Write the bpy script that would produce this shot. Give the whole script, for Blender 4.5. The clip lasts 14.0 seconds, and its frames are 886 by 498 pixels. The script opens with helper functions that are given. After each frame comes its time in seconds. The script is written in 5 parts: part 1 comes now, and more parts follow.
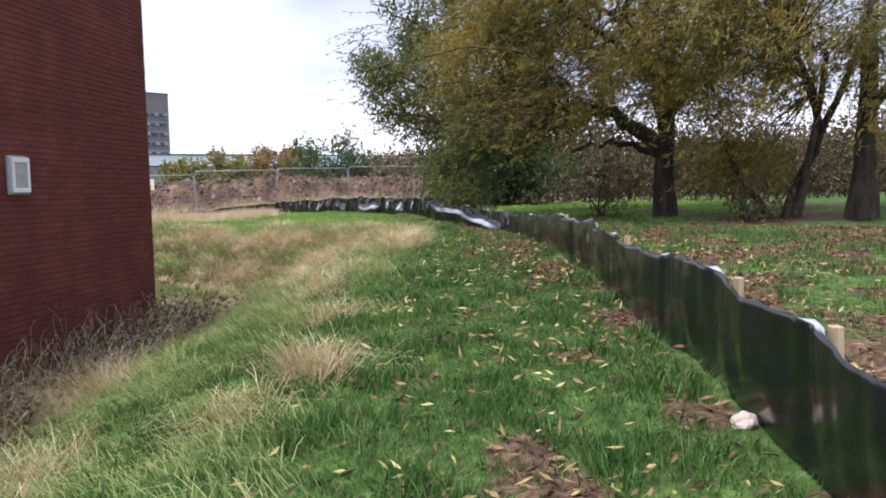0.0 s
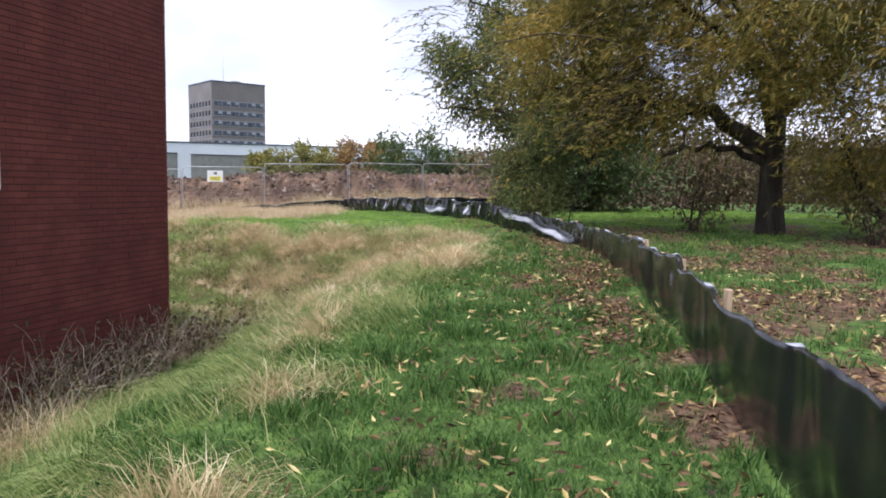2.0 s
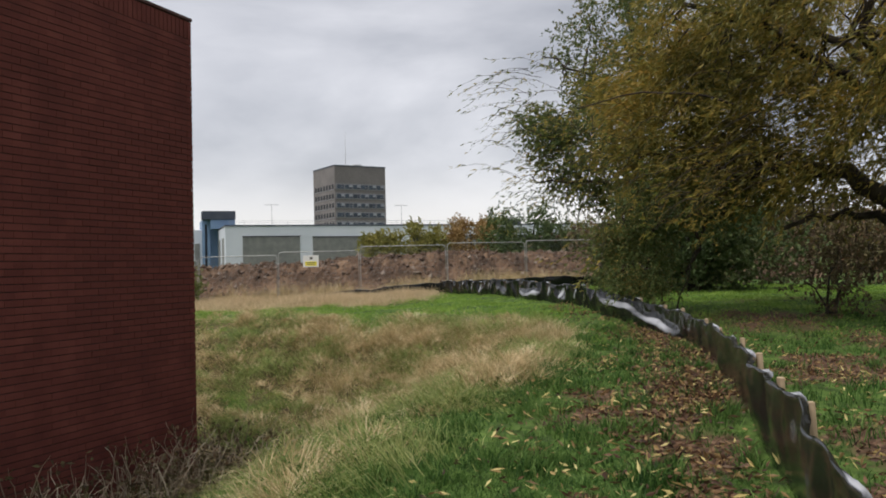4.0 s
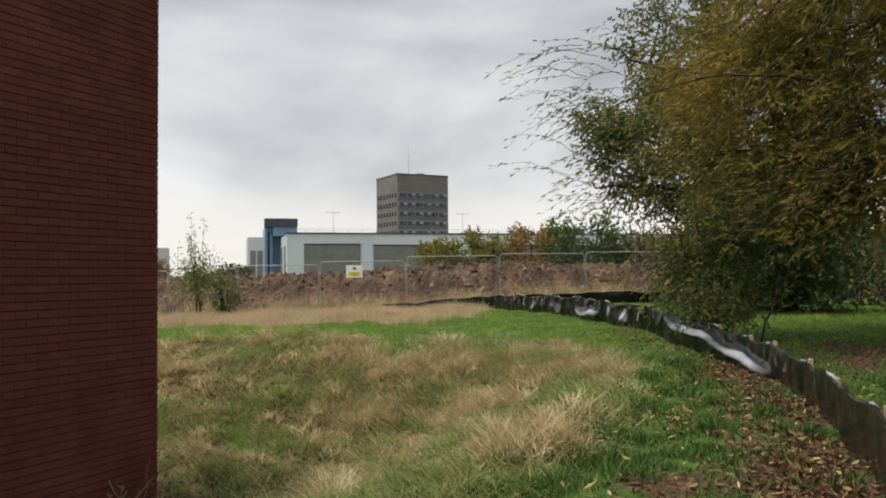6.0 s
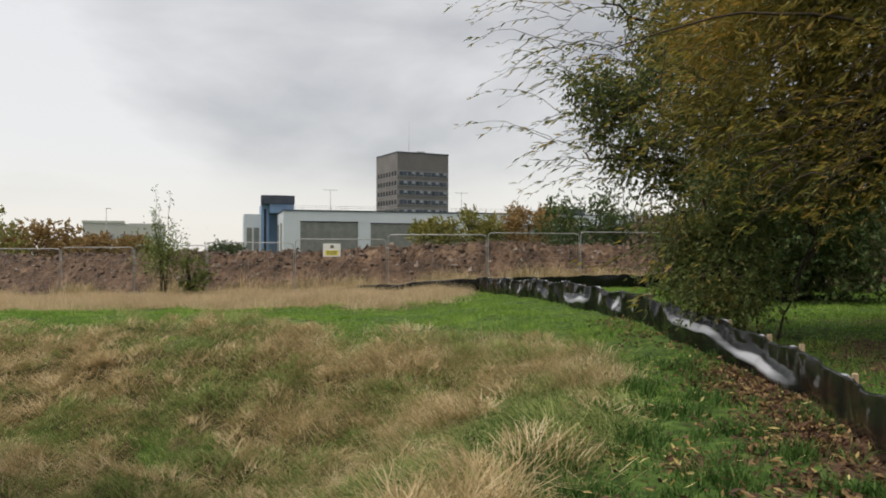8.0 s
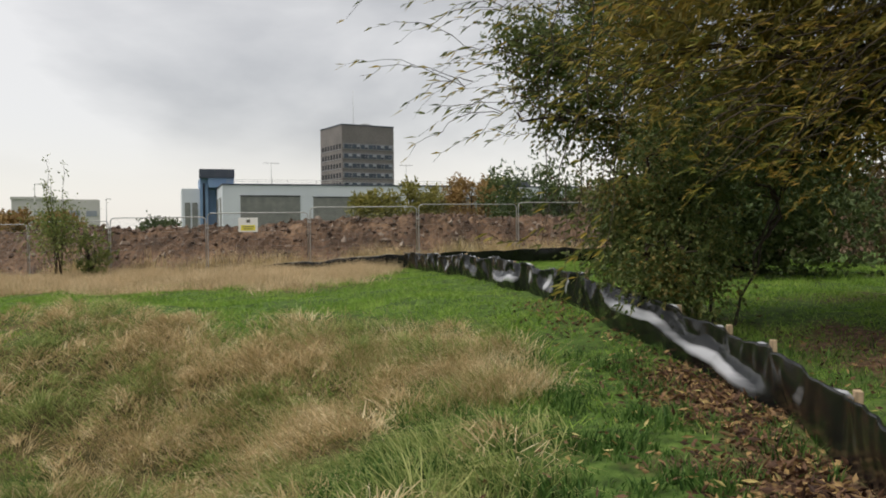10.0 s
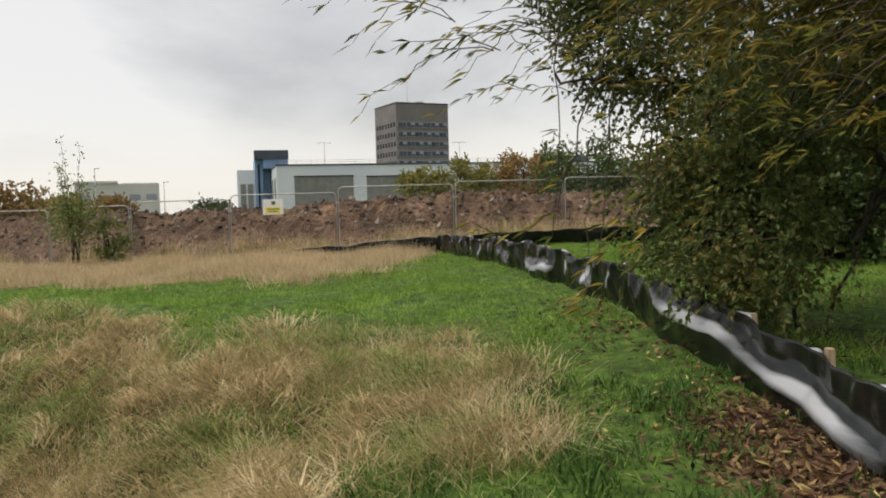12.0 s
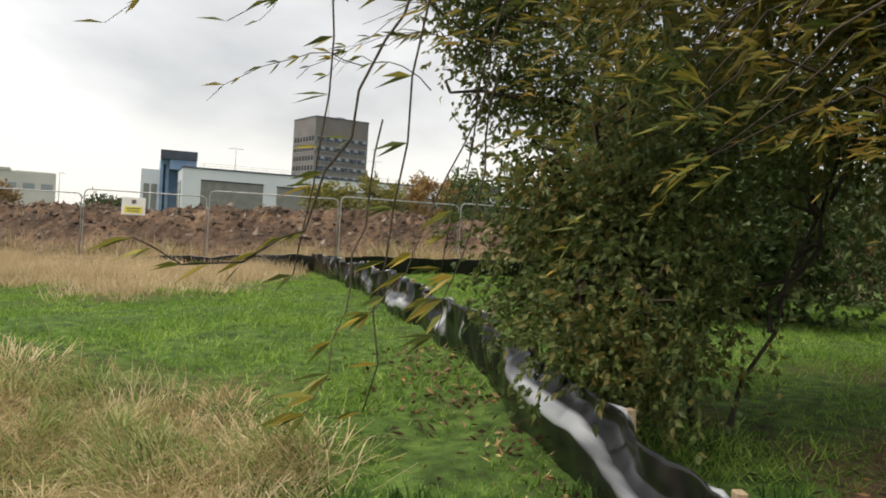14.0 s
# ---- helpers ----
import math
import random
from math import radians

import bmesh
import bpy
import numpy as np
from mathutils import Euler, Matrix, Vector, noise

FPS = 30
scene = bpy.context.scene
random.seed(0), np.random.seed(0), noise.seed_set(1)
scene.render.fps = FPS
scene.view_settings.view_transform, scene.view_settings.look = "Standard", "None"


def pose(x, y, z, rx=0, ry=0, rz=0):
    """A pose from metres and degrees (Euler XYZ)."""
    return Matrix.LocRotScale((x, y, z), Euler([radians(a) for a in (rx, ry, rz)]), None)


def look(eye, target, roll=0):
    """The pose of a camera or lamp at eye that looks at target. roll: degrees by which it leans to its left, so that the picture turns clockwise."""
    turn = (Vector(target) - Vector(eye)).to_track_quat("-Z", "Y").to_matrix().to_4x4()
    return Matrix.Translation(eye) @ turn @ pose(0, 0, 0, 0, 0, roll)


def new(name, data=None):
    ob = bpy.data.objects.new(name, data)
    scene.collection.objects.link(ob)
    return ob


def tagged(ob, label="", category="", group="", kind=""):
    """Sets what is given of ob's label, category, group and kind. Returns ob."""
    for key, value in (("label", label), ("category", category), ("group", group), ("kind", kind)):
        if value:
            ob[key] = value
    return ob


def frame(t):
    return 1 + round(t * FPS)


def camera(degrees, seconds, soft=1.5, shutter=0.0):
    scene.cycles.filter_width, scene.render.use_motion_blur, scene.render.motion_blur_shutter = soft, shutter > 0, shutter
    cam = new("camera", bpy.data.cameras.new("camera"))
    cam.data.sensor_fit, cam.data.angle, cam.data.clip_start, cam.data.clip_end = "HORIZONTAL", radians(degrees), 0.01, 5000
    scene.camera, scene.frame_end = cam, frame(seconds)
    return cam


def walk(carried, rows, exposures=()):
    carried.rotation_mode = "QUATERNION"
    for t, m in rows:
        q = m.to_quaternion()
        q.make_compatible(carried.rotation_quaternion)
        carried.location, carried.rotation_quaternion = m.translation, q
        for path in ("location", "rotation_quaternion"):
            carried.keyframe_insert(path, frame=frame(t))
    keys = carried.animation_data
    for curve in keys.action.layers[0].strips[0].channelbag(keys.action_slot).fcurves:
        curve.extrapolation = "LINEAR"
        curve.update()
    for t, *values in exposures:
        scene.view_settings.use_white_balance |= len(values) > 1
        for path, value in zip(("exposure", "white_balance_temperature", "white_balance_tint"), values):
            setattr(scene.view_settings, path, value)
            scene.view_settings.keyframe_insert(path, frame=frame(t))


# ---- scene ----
cam = camera(56.8, 14.0, soft=1.85)
METRES, EYE, TILT, LEAN, TURN = 15.5, 1.6, 0.0, 0.0, -17.9
ROWS = [
    (0.0, 0.0, 0.0, 0.0, -0.1, -3.9, 1.43),
    (0.5, 0.0085, 0.0335, 0.0017, 1.24, -5.55, 1.48),
    (1.0, 0.0149, 0.0693, 0.0044, 3.03, -4.96, 0.1),
    (1.5, 0.021, 0.1047, 0.0063, 2.3, -4.79, -0.07),
    (2.0, 0.0285, 0.14, 0.0108, 6.12, -4.12, -0.42),
    (2.5, 0.0349, 0.1761, 0.016, 9.01, -1.26, 0.4),
    (3.0, 0.045, 0.2094, 0.019, 11.08, 0.98, 1.03),
    (5.5, 0.0519, 0.3866, 0.0288, 17.95, 1.39, 0.43),
    (6.0, 0.0459, 0.4258, 0.0301, 18.93, 1.88, 0.51),
    (6.5, 0.0463, 0.4597, 0.0298, 20.34, 1.92, 1.81),
    (7.0, 0.0432, 0.4951, 0.03, 20.5, 1.23, 1.16),
    (9.5, 0.0342, 0.6744, 0.034, 15.92, -0.33, -0.44),
    (10.0, 0.0336, 0.7088, 0.0319, 15.33, -1.45, 0.52),
    (10.5, 0.0298, 0.7425, 0.0326, 14.96, -2.95, -0.39),
    (11.0, 0.03, 0.778, 0.0331, 13.29, -3.76, 0.2),
    (11.5, 0.0322, 0.8114, 0.0363, 17.01, -3.14, 1.49),
    (12.0, 0.031, 0.8491, 0.0349, 19.32, -2.96, 1.47),
    (12.5, 0.0371, 0.8855, 0.0351, 20.71, -2.99, 0.78),
    (13.0, 0.0379, 0.9195, 0.0343, 16.43, -3.49, -2.89),
    (13.5, 0.0429, 0.9522, 0.0338, 12.13, -1.79, -3.52),
    (14.0, 0.0389, 0.9905, 0.0342, 13.33, -1.28, -3.61),
]
EXPOSURES = [(0.0, 0.65, 5600, 20), (2.2, 0.65, 5620, 20), (2.7, 0.36, 5850, 16), (3.0, 0.0, 6000, 15), (3.4, -0.06, 6100, 14), (4.3, -0.12, 6350, 12), (5.3, -0.1, 6500, 11), (9.3, -0.2, 6500, 10),
             (10.7, 0.12, 6550, 10), (11.0, 0.3, 6550, 10), (11.4, 0.2, 6550, 10), (12.0, -0.12, 6600, 10), (12.8, -0.16, 6600, 10), (13.1, -0.1, 6600, 9), (13.25, 0.1, 6600, 9), (13.5, 0.56, 6650, 9), (13.7, 0.42, 6650, 9), (14.0, 0.16, 6650, 9)]
walk(cam, [(t, pose(0, 0, EYE, TILT, LEAN, TURN) @ pose(METRES * x, METRES * y, METRES * z, 90 + pitch, roll, yaw)) for t, x, y, z, yaw, pitch, roll in ROWS], EXPOSURES)

# ---- world and sun: bright overcast sky with broken grey cloud ----
SUN_UP, SUN_AZ = radians(63), radians(-60)
world = bpy.data.worlds.new("overcast_sky")
scene.world = world
world.use_nodes = True
wn, wl = world.node_tree.nodes, world.node_tree.links
wn.clear()
w_out = wn.new("ShaderNodeOutputWorld")
w_sky = wn.new("ShaderNodeTexSky")
w_sky.sky_type, w_sky.sun_disc = "NISHITA", False
w_sky.sun_elevation, w_sky.sun_rotation = SUN_UP, SUN_AZ
w_bg_sky = wn.new("ShaderNodeBackground")
w_bg_sky.inputs["Strength"].default_value = 0.02
wl.new(w_sky.outputs[0], w_bg_sky.inputs["Color"])
w_co = wn.new("ShaderNodeTexCoord")
w_map = wn.new("ShaderNodeMapping")
w_map.inputs["Scale"].default_value = (1.2, 1.2, 3.0)
w_map.inputs["Location"].default_value = (0.35, 0.1, 0.2)
w_noise = wn.new("ShaderNodeTexNoise")
w_noise.inputs["Scale"].default_value = 1.5
w_noise.inputs["Detail"].default_value = 7.0
w_noise.inputs["Roughness"].default_value = 0.5
w_noise.inputs["Distortion"].default_value = 0.25
w_ramp = wn.new("ShaderNodeValToRGB")
w_ramp.color_ramp.elements[0].position, w_ramp.color_ramp.elements[0].color = 0.39, (0.46, 0.46, 0.468, 1)
w_ramp.color_ramp.elements[1].position, w_ramp.color_ramp.elements[1].color = 0.62, (0.99, 0.97, 0.95, 1)
w_bg = wn.new("ShaderNodeBackground")
w_bg.inputs["Strength"].default_value = 0.86
w_add = wn.new("ShaderNodeAddShader")
wl.new(w_co.outputs["Generated"], w_map.inputs["Vector"])
wl.new(w_map.outputs[0], w_noise.inputs["Vector"])
wl.new(w_noise.outputs["Fac"], w_ramp.inputs["Fac"])
# the cloud thins to a bright creamy band above the horizon
w_sep = wn.new("ShaderNodeSeparateXYZ")
wl.new(w_co.outputs["Generated"], w_sep.inputs[0])
w_low = wn.new("ShaderNodeMapRange")
w_low.interpolation_type = "SMOOTHSTEP"
w_low.inputs["From Min"].default_value, w_low.inputs["From Max"].default_value = 0.035, 0.13
wl.new(w_sep.outputs["Z"], w_low.inputs["Value"])
w_mix = wn.new("ShaderNodeMix")
w_mix.data_type = "RGBA"
w_mix.inputs["A"].default_value = (1.02, 0.985, 0.93, 1)
wl.new(w_low.outputs[0], w_mix.inputs["Factor"])
wl.new(w_ramp.outputs["Color"], w_mix.inputs["B"])
wl.new(w_mix.outputs["Result"], w_bg.inputs["Color"])
wl.new(w_bg.outputs[0], w_add.inputs[0])
wl.new(w_bg_sky.outputs[0], w_add.inputs[1])
wl.new(w_add.outputs[0], w_out.inputs["Surface"])

sun_data = bpy.data.lights.new("sun", "SUN")
sun_data.energy, sun_data.angle, sun_data.color = 3.4, radians(30), (1.0, 0.95, 0.86)
sun = new("sun", sun_data)
sun.matrix_world = look((-30 * math.sin(-SUN_AZ) * math.cos(SUN_UP), -30 * math.cos(SUN_AZ) * math.cos(SUN_UP), 30 * math.sin(SUN_UP)), (0, 0, 0))


# ---- materials ----
def mat(name, colours, scale=3.0, rough=0.8, bump=0.2, bump_scale=40.0, metal=0.0, spec=0.4, detail=5.0, coords="Object", island=0.0, obj_rand=0.0,
        translucent=0.0, ior=1.45, fine=None, stretch=(1, 1, 1)):
    """Procedural surface: a broad noise ramp over the colours, a fine grain on top, and relief."""
    m = bpy.data.materials.new(name)
    m.use_nodes = True
    n, l = m.node_tree.nodes, m.node_tree.links
    b = n["Principled BSDF"]
    co = n.new("ShaderNodeTexCoord")
    mp = n.new("ShaderNodeMapping")
    mp.inputs["Scale"].default_value = stretch
    l.new(co.outputs[coords], mp.inputs["Vector"])
    tex = n.new("ShaderNodeTexNoise")
    tex.inputs["Scale"].default_value = scale
    tex.inputs["Detail"].default_value = detail
    l.new(mp.outputs[0], tex.inputs["Vector"])
    ramp = n.new("ShaderNodeValToRGB")
    e = ramp.color_ramp.elements
    while len(e) < len(colours):
        e.new(0.5)
    for i, c in enumerate(colours):
        e[i].position = 0.3 + 0.4 * i / max(1, len(colours) - 1)
        e[i].color = (*c, 1)
    fac = tex.outputs["Fac"]
    if island or obj_rand:
        src = n.new("ShaderNodeNewGeometry").outputs["Random Per Island"] if island else n.new("ShaderNodeObjectInfo").outputs["Random"]
        k = island or obj_rand
        mx = n.new("ShaderNodeMix")
        mx.inputs["Factor"].default_value = k
        l.new(fac, mx.inputs["A"])
        mr = n.new("ShaderNodeMapRange")
        mr.inputs["To Min"].default_value, mr.inputs["To Max"].default_value = 0.22, 0.78
        l.new(src, mr.inputs["Value"])
        l.new(mr.outputs[0], mx.inputs["B"])
        fac = mx.outputs[0]
    l.new(fac, ramp.inputs["Fac"])
    col = ramp.outputs["Color"]
    grain = n.new("ShaderNodeTexNoise")
    grain.inputs["Scale"].default_value = bump_scale
    grain.inputs["Detail"].default_value = 4.0
    l.new(mp.outputs[0], grain.inputs["Vector"])
    if fine:
        mg = n.new("ShaderNodeMix")
        mg.data_type, mg.blend_type = "RGBA", "MULTIPLY"
        mg.inputs["Factor"].default_value = fine
        l.new(col, mg.inputs["A"])
        gr = n.new("ShaderNodeValToRGB")
        gr.color_ramp.elements[0].position, gr.color_ramp.elements[0].color = 0.32, (0.25, 0.25, 0.25, 1)
        gr.color_ramp.elements[1].position, gr.color_ramp.elements[1].color = 0.66, (1.5, 1.5, 1.5, 1)
        l.new(grain.outputs["Fac"], gr.inputs["Fac"])
        l.new(gr.outputs["Color"], mg.inputs["B"])
        col = mg.outputs["Result"]
    l.new(col, b.inputs["Base Color"])
    b.inputs["Roughness"].default_value = rough
    b.inputs["Metallic"].default_value = metal
    b.inputs["Specular IOR Level"].default_value = spec
    b.inputs["IOR"].default_value = ior
    if bump:
        bp = n.new("ShaderNodeBump")
        bp.inputs["Strength"].default_value = bump
        bp.inputs["Distance"].default_value = 0.02
        l.new(grain.outputs["Fac"], bp.inputs["Height"])
        l.new(bp.outputs[0], b.inputs["Normal"])
    if translucent:
        tr = n.new("ShaderNodeBsdfTranslucent")
        l.new(col, tr.inputs["Color"])
        ms = n.new("ShaderNodeMixShader")
        ms.inputs["Fac"].default_value = translucent
        l.new(b.outputs[0], ms.inputs[1])
        l.new(tr.outputs[0], ms.inputs[2])
        l.new(ms.outputs[0], n["Material Output"].inputs["Surface"])
    return m


M_BRICK = mat("red_brick", [(0.1, 0.03, 0.024), (0.14, 0.041, 0.032), (0.18, 0.056, 0.043)], scale=1.6, rough=0.85, bump=0.35, bump_scale=60, island=0.25, spec=0.25)
M_BRICK_PIECE = mat("red_brick_piece", [(0.1, 0.03, 0.024), (0.14, 0.041, 0.032), (0.18, 0.056, 0.043)], scale=1.6, rough=0.85, bump=0.35, bump_scale=60, obj_rand=0.25, spec=0.25)
M_MORTAR = mat("dark_mortar", [(0.03, 0.016, 0.014), (0.05, 0.025, 0.022)], scale=8, rough=0.95, bump=0.4, bump_scale=90)
M_COPING = mat("coping_brick", [(0.06, 0.03, 0.03), (0.09, 0.045, 0.04)], scale=5, rough=0.85, bump=0.3)
M_GRASS = mat("green_grass", [(0.022, 0.06, 0.014), (0.08, 0.165, 0.034), (0.2, 0.305, 0.085)], scale=2.0, rough=0.6, bump=0, island=0.65, translucent=0.42, spec=0.25)
M_MEADOW = mat("meadow_grass", [(0.085, 0.17, 0.026), (0.205, 0.35, 0.052), (0.39, 0.5, 0.12)], scale=1.0, rough=0.6, bump=0, island=0.55, translucent=0.42, spec=0.25)
M_LONG = mat("long_pale_grass", [(0.09, 0.14, 0.036), (0.24, 0.31, 0.085), (0.5, 0.5, 0.21)], scale=1.5, rough=0.6, bump=0, island=0.6, translucent=0.42, spec=0.25)
M_DRY = mat("dry_grass", [(0.15, 0.17, 0.05), (0.38, 0.295, 0.14), (0.67, 0.52, 0.3), (0.92, 0.81, 0.56)], scale=2.6, detail=3.0, rough=0.7, bump=0, island=0.33, translucent=0.4, spec=0.2)
M_STRAW = mat("standing_straw", [(0.36, 0.28, 0.155), (0.6, 0.465, 0.28), (0.84, 0.69, 0.46)], scale=0.9, rough=0.7, bump=0, island=0.5, translucent=0.4, spec=0.2)
M_SAPLING = mat("sapling_leaves", [(0.08, 0.11, 0.03), (0.17, 0.22, 0.06), (0.3, 0.33, 0.1)], scale=1.5, rough=0.55, bump=0, island=0.6, translucent=0.3)
M_LITTER = mat("fallen_leaves", [(0.04, 0.02, 0.013), (0.1, 0.052, 0.03), (0.18, 0.1, 0.055), (0.36, 0.24, 0.1)], scale=6, rough=0.7, bump=0, island=0.85, translucent=0.15)
M_YELLOW_LEAF = mat("yellow_leaves", [(0.1, 0.06, 0.035), (0.24, 0.15, 0.07), (0.44, 0.33, 0.11), (0.6, 0.52, 0.22)], scale=6, rough=0.6, bump=0, island=0.85, translucent=0.2)
M_WILLOW = mat("willow_leaves", [(0.07, 0.08, 0.02), (0.165, 0.155, 0.036), (0.3, 0.24, 0.05), (0.42, 0.26, 0.05)], scale=0.7, rough=0.5, bump=0, island=0.5, translucent=0.32, spec=0.35)
M_WILLOW_NEAR = mat("willow_leaves_yellowing", [(0.05, 0.075, 0.018), (0.13, 0.16, 0.035), (0.28, 0.26, 0.045), (0.46, 0.33, 0.06)], scale=2.0, rough=0.45, bump=0, island=0.7, translucent=0.35, spec=0.35)
M_OAK = mat("oak_leaves", [(0.055, 0.085, 0.024), (0.1, 0.14, 0.04), (0.16, 0.185, 0.055), (0.26, 0.18, 0.05)], scale=0.8, rough=0.5, bump=0, island=0.6, translucent=0.35, spec=0.35)
M_BROWN_HEDGE = mat("hedge_leaves_brown", [(0.06, 0.042, 0.026), (0.1, 0.066, 0.038), (0.12, 0.11, 0.045), (0.18, 0.095, 0.05)], scale=0.4, rough=0.7, bump=0, island=0.5, translucent=0.2)
M_GREEN_BUSH = mat("bush_leaves_green", [(0.045, 0.07, 0.026), (0.08, 0.12, 0.04), (0.14, 0.165, 0.055)], scale=0.5, rough=0.6, bump=0, island=0.5, translucent=0.25)
M_OLIVE_BUSH = mat("bush_leaves_olive", [(0.13, 0.14, 0.04), (0.23, 0.22, 0.06), (0.38, 0.31, 0.08)], scale=0.5, rough=0.6, bump=0, island=0.5, translucent=0.25)
M_ORANGE_BUSH = mat("bush_leaves_orange", [(0.2, 0.13, 0.05), (0.32, 0.2, 0.075), (0.4, 0.28, 0.12)], scale=0.5, rough=0.6, bump=0, island=0.5, translucent=0.25)
M_BARK = mat("bark", [(0.022, 0.018, 0.014), (0.045, 0.036, 0.027), (0.075, 0.062, 0.045)], scale=4, rough=0.9, bump=0.9, bump_scale=14, stretch=(1, 1, 0.25), fine=0.5)
M_TWIG = mat("twig_bark", [(0.03, 0.023, 0.016), (0.065, 0.046, 0.03)], scale=9, rough=0.8, bump=0.3)
M_BRAMBLE = mat("dead_stems", [(0.2, 0.15, 0.1), (0.42, 0.34, 0.24), (0.66, 0.58, 0.45)], scale=3, rough=0.8, bump=0, island=0.6)
M_STAKE = mat("sawn_timber", [(0.28, 0.2, 0.12), (0.4, 0.3, 0.19), (0.5, 0.39, 0.26)], scale=7, rough=0.8, bump=0.3, bump_scale=50, stretch=(1, 1, 0.15), fine=0.3)
M_PLASTIC = mat("black_polythene", [(0.007, 0.008, 0.008), (0.013, 0.014, 0.014)], scale=3, rough=0.2, bump=0.16, bump_scale=9, spec=0.42, ior=1.45)


def add_sheen(m, key, colour):
    """Pale sky sheen painted into the sheet's colour, mostly where it lies slack."""
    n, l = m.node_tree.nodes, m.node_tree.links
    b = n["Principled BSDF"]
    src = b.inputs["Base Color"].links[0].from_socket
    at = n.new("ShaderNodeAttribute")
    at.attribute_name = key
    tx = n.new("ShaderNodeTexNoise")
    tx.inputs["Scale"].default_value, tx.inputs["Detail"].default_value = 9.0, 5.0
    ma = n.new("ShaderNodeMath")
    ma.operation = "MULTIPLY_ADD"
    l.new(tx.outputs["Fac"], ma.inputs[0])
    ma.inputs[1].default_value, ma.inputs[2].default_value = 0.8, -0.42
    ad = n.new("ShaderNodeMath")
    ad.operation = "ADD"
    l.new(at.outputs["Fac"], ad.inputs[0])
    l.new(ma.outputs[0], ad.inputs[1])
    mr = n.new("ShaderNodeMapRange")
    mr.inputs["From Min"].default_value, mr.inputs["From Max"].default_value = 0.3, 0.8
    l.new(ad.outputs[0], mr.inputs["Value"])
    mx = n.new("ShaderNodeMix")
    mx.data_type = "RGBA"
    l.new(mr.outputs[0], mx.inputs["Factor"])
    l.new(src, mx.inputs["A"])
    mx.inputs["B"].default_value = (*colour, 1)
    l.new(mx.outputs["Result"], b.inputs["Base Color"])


add_sheen(M_PLASTIC, "sheen", (0.42, 0.43, 0.46))
M_STEEL = mat("galvanised_steel", [(0.3, 0.3, 0.3), (0.42, 0.42, 0.41)], scale=6, rough=0.5, bump=0.1, metal=0.25)
M_CONCRETE = mat("concrete_block", [(0.25, 0.24, 0.22), (0.36, 0.35, 0.32)], scale=6, rough=0.9, bump=0.5)
M_SOIL = mat("bare_soil", [(0.045, 0.027, 0.017), (0.1, 0.06, 0.037), (0.19, 0.12, 0.073)], scale=1.1, rough=0.95, bump=1.0, bump_scale=9, fine=0.8)
M_CLOD = mat("soil_clods", [(0.04, 0.026, 0.018), (0.095, 0.062, 0.043), (0.15, 0.1, 0.07), (0.28, 0.23, 0.19)], scale=2, rough=0.95, bump=0.5, bump_scale=20, island=0.7)
M_WHITE = mat("white_cladding", [(0.57, 0.6, 0.66), (0.65, 0.675, 0.73)], scale=0.15, rough=0.55, bump=0.05)
M_GREY_DOOR = mat("grey_shutter", [(0.17, 0.175, 0.17), (0.24, 0.24, 0.225)], scale=0.8, rough=0.6, bump=0.1)
M_BLUE = mat("blue_cladding", [(0.16, 0.25, 0.4), (0.2, 0.3, 0.46)], scale=0.4, rough=0.5, bump=0.05)
M_NAVY = mat("dark_cladding", [(0.05, 0.06, 0.085), (0.075, 0.085, 0.11)], scale=0.5, rough=0.5, bump=0.05)
M_TOWER = mat("tower_panels", [(0.165, 0.148, 0.15), (0.22, 0.198, 0.198)], scale=0.12, rough=0.8, bump=0.05, fine=0.2, bump_scale=1.5)
M_BAND = mat("tower_spandrel", [(0.22, 0.215, 0.24), (0.28, 0.275, 0.3)], scale=0.2, rough=0.7, bump=0.05)
M_PANE = mat("window_glass", [(0.025, 0.035, 0.055), (0.06, 0.08, 0.115)], scale=0.3, rough=0.15, bump=0, spec=0.4, obj_rand=0.6)
M_BLIND = mat("pale_window_blinds", [(0.26, 0.28, 0.33), (0.36, 0.38, 0.43)], scale=0.3, rough=0.4, bump=0, obj_rand=0.6)
M_DARK_PANE = mat("dark_recessed_window", [(0.012, 0.015, 0.022), (0.03, 0.035, 0.045)], scale=0.3, rough=0.5, bump=0, spec=0.1, obj_rand=0.6)
# distance haze painted into the far cladding as a lighter base colour
M_HAZY = mat("haze_paled_cladding", [(0.5, 0.48, 0.46), (0.6, 0.58, 0.56)], scale=0.1, rough=0.8, bump=0.05)
M_PALE = mat("pale_concrete", [(0.34, 0.335, 0.33), (0.44, 0.43, 0.42)], scale=0.1, rough=0.8, bump=0.05)
M_SIGN = mat("sign_white", [(0.75, 0.75, 0.72), (0.82, 0.82, 0.8)], scale=3, rough=0.5, bump=0)
M_YELLOW = mat("sign_yellow", [(0.78, 0.68, 0.06), (0.84, 0.74, 0.09)], scale=4, rough=0.5, bump=0)
M_INK = mat("sign_ink", [(0.12, 0.12, 0.1), (0.16, 0.16, 0.14)], scale=4, rough=0.6, bump=0)
M_LAMP_FRAME = mat("grey_lamp_housing", [(0.3, 0.32, 0.36), (0.42, 0.44, 0.48)], scale=6, rough=0.5, bump=0.1)
M_DIFFUSER = mat("milky_diffuser", [(0.36, 0.35, 0.33), (0.46, 0.45, 0.42)], scale=9, rough=0.4, bump=0.05)
M_STONE = mat("pale_stone", [(0.42, 0.34, 0.27), (0.6, 0.52, 0.44)], scale=9, rough=0.85, bump=0.5, bump_scale=25)


